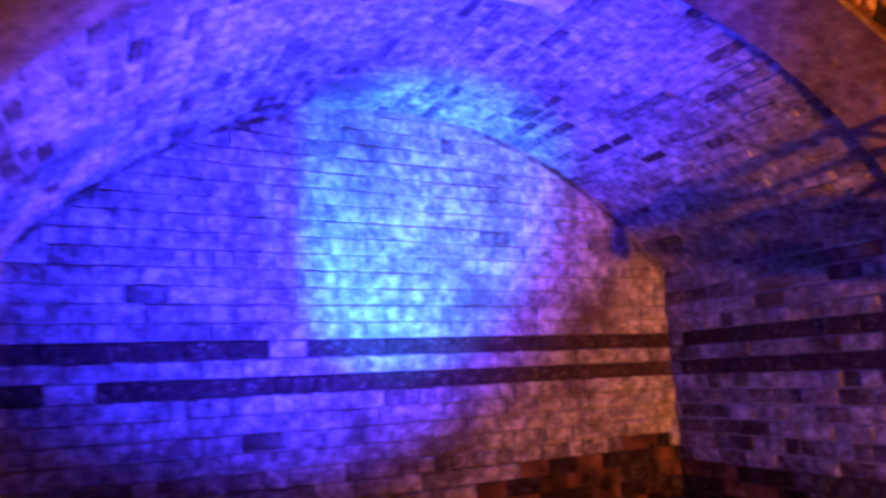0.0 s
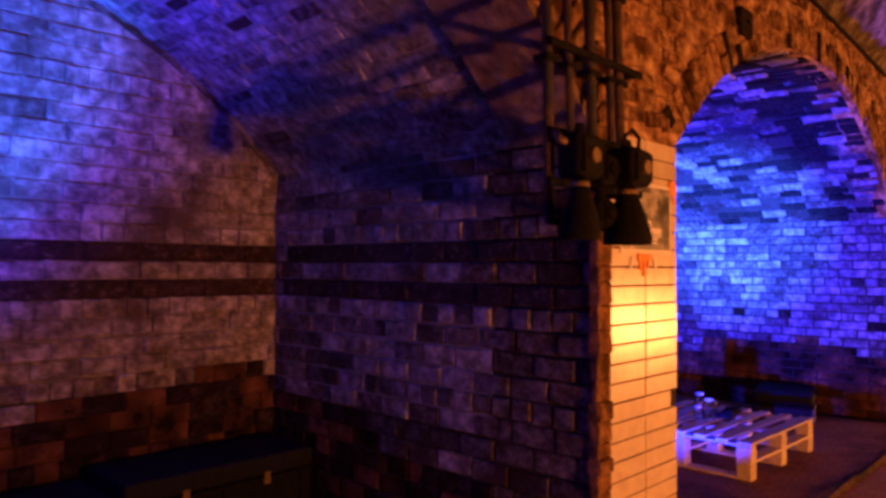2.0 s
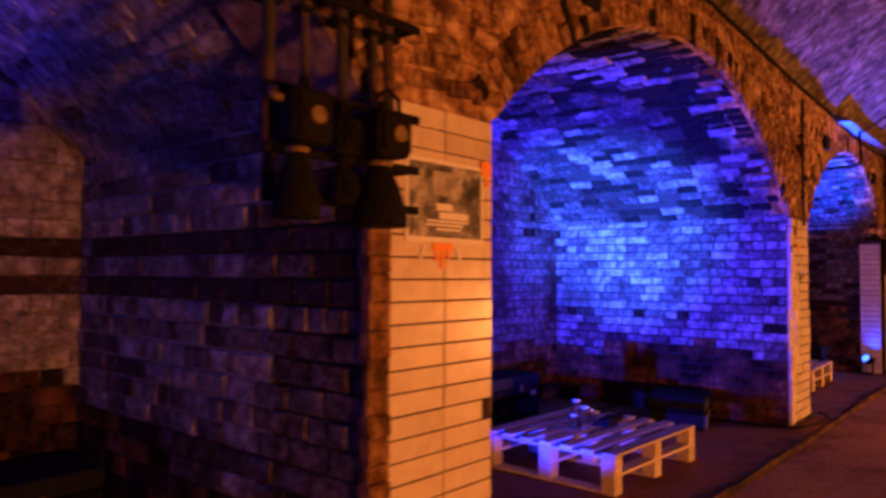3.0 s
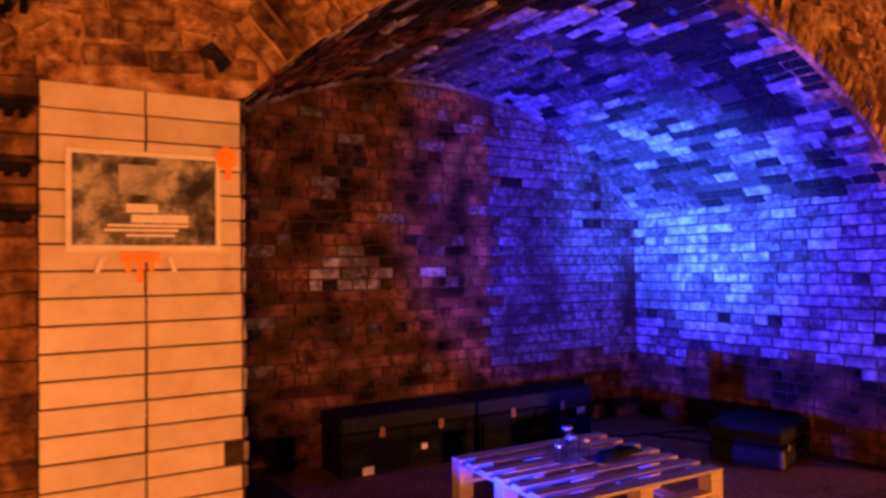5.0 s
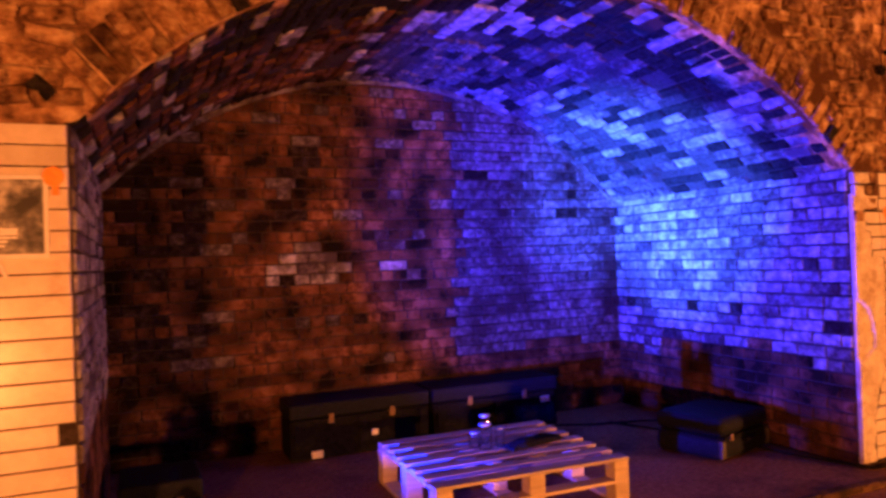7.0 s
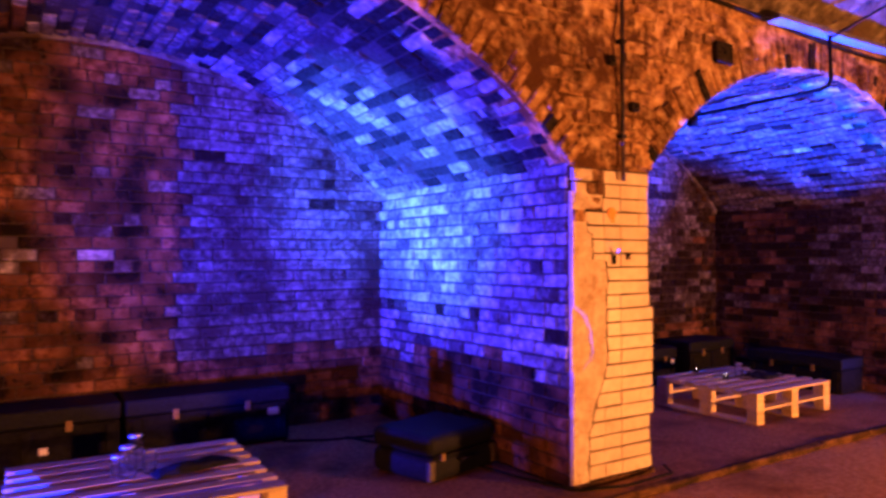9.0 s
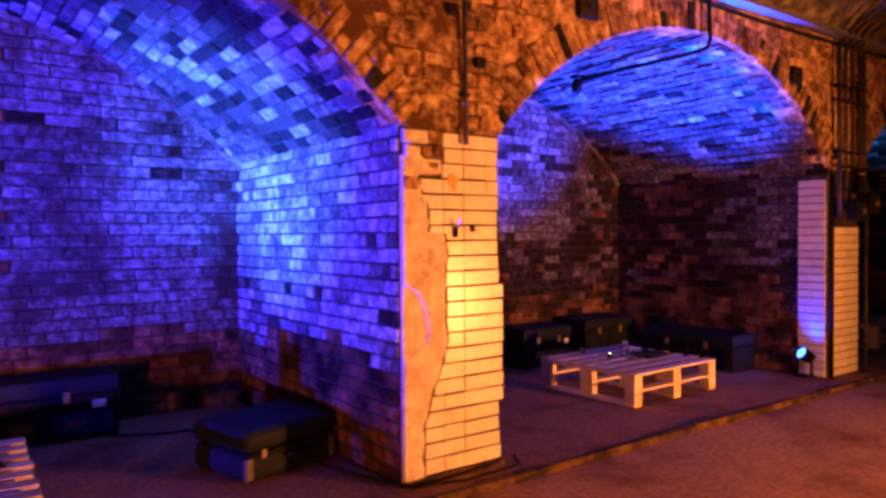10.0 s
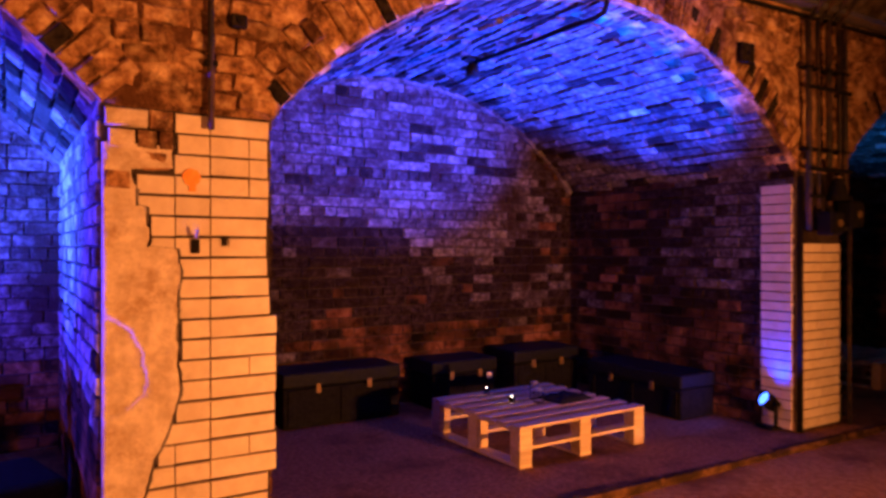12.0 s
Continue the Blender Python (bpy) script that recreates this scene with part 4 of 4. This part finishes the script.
# cable tray and cables along the top of the wall
tray = thing("cable_tray", Matrix.Identity(4), "galvanised cable tray along the top of the arcade wall", "cable tray")
part("bed", boxed((11.2, 1.42, 3.13), (15.2, 1.54, 3.136), 0.001), STEEL, tray)
for y in (1.42, 1.537):
    part("flange", boxed((11.2, y - 0.003, 3.13), (15.2, y + 0.003, 3.165), 0.001), STEEL, tray)
pipe("cable", [(x, 1.545 + 0.006 * math.sin(x * 2.1), 3.1 + wall_rise(x) + 0.012 * math.sin(x * 1.3)) for x in np.arange(-3.0, 20.9, 0.4)], 0.017, BLACKIRON, "thick black cable along the top of the wall", "cable")
pipe("cable", [(11.9, 1.45, 3.1), (12.4, 1.1, 3.45), (12.9, 0.5, 3.75), (13.3, -0.2, 4.0)], 0.01, BLACKIRON, "thin black cable crossing the vault", "cable")
for k in range(4):
    pipe("conduit", [(14.0 + 0.12 * k, 1.5, 3.05), (14.0 + 0.12 * k, 1.35, 3.22), (14.02 + 0.13 * k, 0.7, 3.6), (14.05 + 0.14 * k, -0.6, 4.05)], 0.018, RUST, "rusty conduit bent over the vault", "pipe", "vault conduits")
pipe("cable", [(8.65, 3.4, 0.012), (9.0, 2.6, 0.012), (9.15, 1.9, 0.012), (9.3, 1.5, 0.012), (9.6, 1.42, 0.012), (9.98, 1.4, 0.03), (10.02, 1.5, 0.05)], 0.009, BLACKIRON, "black cable trailing over the floor round the pier", "cable")
pipe("cable", [(8.2, 3.55, 0.012), (8.5, 3.4, 0.012), (8.9, 3.3, 0.012), (9.1, 3.2, 0.012)], 0.008, BLACKIRON, "black cable on the floor behind the suitcases", "cable")


def wall_block(x, z, w, h, y=FRONT):
    t = thing("wall_block", Matrix.Translation((x, y, z)), "black square block let into the wall", "wall plate", "wall plates")
    part("plate", boxed((-w / 2, -0.045, -h / 2), (w / 2, 0.0, h / 2), 0.006), SOOT, t)
    part("bolt", lathe([(0.0, 0.0), (0.012, 0.0), (0.012, 0.012), (0.0, 0.012)], 6, (0, 0, 0)), BLACKIRON, t).matrix_world = pose(x, y - 0.045, z, 90, 0, 0)


# blocks in black draw dark wall pockets; only that at 10.72 is a plate
for x, z, w, h in ((10.72, 2.83, 0.18, 0.15), (13.33, 2.72, 0.15, 0.14), (5.6, 2.9, 0.17, 0.16), (9.82, 2.35, 0.07, 0.06), (9.62, 2.62, 0.06, 0.06)):
    wall_block(x, z, w, h)

# ---- picture on the first pier ----
pic = thing("picture", pose(4.432, FRONT - 0.0145, 1.688) @ Matrix.Scale(1.08, 4), "black and white photograph with a white border on the pier", "picture")
part("sheet", boxed((-0.22, -0.006, -0.152), (0.22, 0.0, 0.152), 0.001), WHITE, pic, "white paper border")
part("photograph", boxed((-0.204, -0.008, -0.134), (0.204, -0.0055, 0.136), 0.0), PHOTO, pic, "grey photograph of a dim room")
for x0, z0, x1, z1 in ((-0.06, -0.035, 0.03, -0.008), (-0.045, -0.065, 0.12, -0.04), (-0.11, -0.078, 0.12, -0.07), (-0.12, -0.092, 0.09, -0.084), (-0.06, -0.108, 0.08, -0.1)):
    part("pale_shape", boxed((x0, -0.0095, z0), (x1, -0.0078, z1), 0.0), WHITE, pic, "pale slab in the photograph")
part("pale_glow", boxed((-0.08, -0.0092, 0.02), (0.06, -0.0078, 0.11), 0.0), surface("photo_grey", [(0.35, (0.2, 0.19, 0.18)), (0.65, (0.5, 0.48, 0.45))], None, rough=0.3, fine=12, bumps=(0.0, 0.001)), pic, "pale wall in the photograph")


def splash(x, z, r, drips, y=FRONT - 0.0235, label="splash of orange paint with drips on the pier"):
    """A dab of paint with drips running down."""
    bm = bmesh.new()
    ring = [bm.verts.new((x + r * (1 + 0.12 * noise.noise(Vector((math.cos(a) * 2, math.sin(a) * 2, x)))) * math.cos(a), y, z + r * (1 + 0.12 * noise.noise(Vector((math.cos(a) * 2, math.sin(a) * 2, x + 4)))) * math.sin(a))) for a in (2 * math.pi * k / 24 for k in range(24))]
    bm.faces.new(ring)
    for dx, l, w in drips:
        box(bm, (x + dx - w, y - 0.0007, z - l), (x + dx + w, y + 0.0011, z - r * 0.5))
    bmesh.ops.solidify(bm, geom=[f for f in bm.faces if len(f.verts) > 4], thickness=0.0015)
    return tagged(link_mesh("paint_splash", bm, PAINT), label, "paint", "paint splashes")


splash(4.69, 1.848, 0.039, ((0.006, 0.075, 0.012),))
splash(9.625, 1.665, 0.036, ((0.004, 0.06, 0.014),), FRONT - 0.021)
t_paint = bmesh.new()
for k, (dx, l, w) in enumerate(((0.0, 0.03, 0.06), (-0.035, 0.07, 0.008), (0.0, 0.1, 0.01), (0.035, 0.06, 0.007))):
    box(t_paint, (4.41 + dx - w, FRONT - 0.0215 - k * 0.0005, 1.520 - l), (4.41 + dx + w, FRONT - 0.012, 1.522 + k * 0.0005))
tagged(link_mesh("paint_splash", t_paint, PAINT), "orange paint dripping below the picture", "paint", "paint splashes")
for x, a in ((4.29, 20), (4.51, -20)):
    t = thing("tape_scrap", pose(x, FRONT - 0.015, 1.480, 0, a, 0), "curled scrap of clear tape on the glazed bricks", "tape", "tape scraps")
    part("strip", boxed((-0.008, -0.006, -0.028), (0.008, 0.0, 0.028), 0.002), WHITE, t)
hook = thing("wall_hook", pose(9.64, FRONT - 0.018, 1.385), "small bent metal hook on the second pier", "hook")
part("plate", boxed((-0.018, -0.005, -0.04), (0.018, 0.0, 0.02), 0.003), BLACKIRON, hook)
part("hook", tube([(0, -0.004, 0.03), (0, -0.04, 0.035), (0, -0.05, 0.06)], 0.007), STEEL, hook)
part("bolt_hole", boxed((9.742, FRONT - 0.0215, 1.372), (9.782, FRONT - 0.012, 1.42), 0.012, 3), SOOT, pier_walls[2], "dark chipped bolt hole")
nail = thing("nail", pose(1.89, BACK - 0.012, 0.83), "bent shiny nail in the back wall", "nail")
part("shank", tube([(0, 0.0, 0), (0.0, -0.05, 0.004), (0.03, -0.06, 0.0)], 0.006, 8), STEEL, nail)

# ---- kerb ----


def kerb_stones():
    rng = random.Random(12)
    x, out = -1.2, []
    while x < 19.2:
        l = rng.uniform(0.7, 1.1)
        out.append((seat(Vector((x + l / 2, 1.375 + rng.uniform(-0.006, 0.006), -0.03)), RIGHT, INTO, UP, l - 0.008, 0.065, 0.03 + rng.uniform(-0.006, 0.003)), KERB))
        x += l
    return out


# ---- pieces of walls, vaults and kerb ----
lay(pier_walls[1], "glazed_brick", "glazed_bricks", tiles_pier_one(), 300, None, (0.008, 0.04))
lay(pier_walls[2], "glazed_brick", "glazed_bricks", tiles_pier_two(), 300, None, (0.008, 0.04))
lay(pier_walls[2], "bare_brick", "bare_bricks", bare_head(), 300)
lay(pier_walls[3], "glazed_brick", "glazed_bricks", tiles_pier_three(), 300, None, (0.008, 0.04))
lay(pier_walls[1], "quoin_brick", "quoin_bricks", quoin(), 300)
lay(bay_floor, "kerb_stone", "kerb_stones", kerb_stones(), 300, None, (0.01, 0.1))
for i in range(4):
    lay(wall_arcade, "voussoir", "voussoirs", voussoirs(i), 90 if i in (1, 2) else 60, (arc(BAYS[i])[0], FRONT, 2.8))
lay(wall_arcade, "spandrel_brick", "spandrel_bricks", spandrel_bricks(), 280, (9.6, FRONT, 2.5))
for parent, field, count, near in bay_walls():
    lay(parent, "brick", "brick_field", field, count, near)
for i in range(4):
    lay(vaults[i], "vault_brick", "vault_bricks", vault_bricks(i), 0)
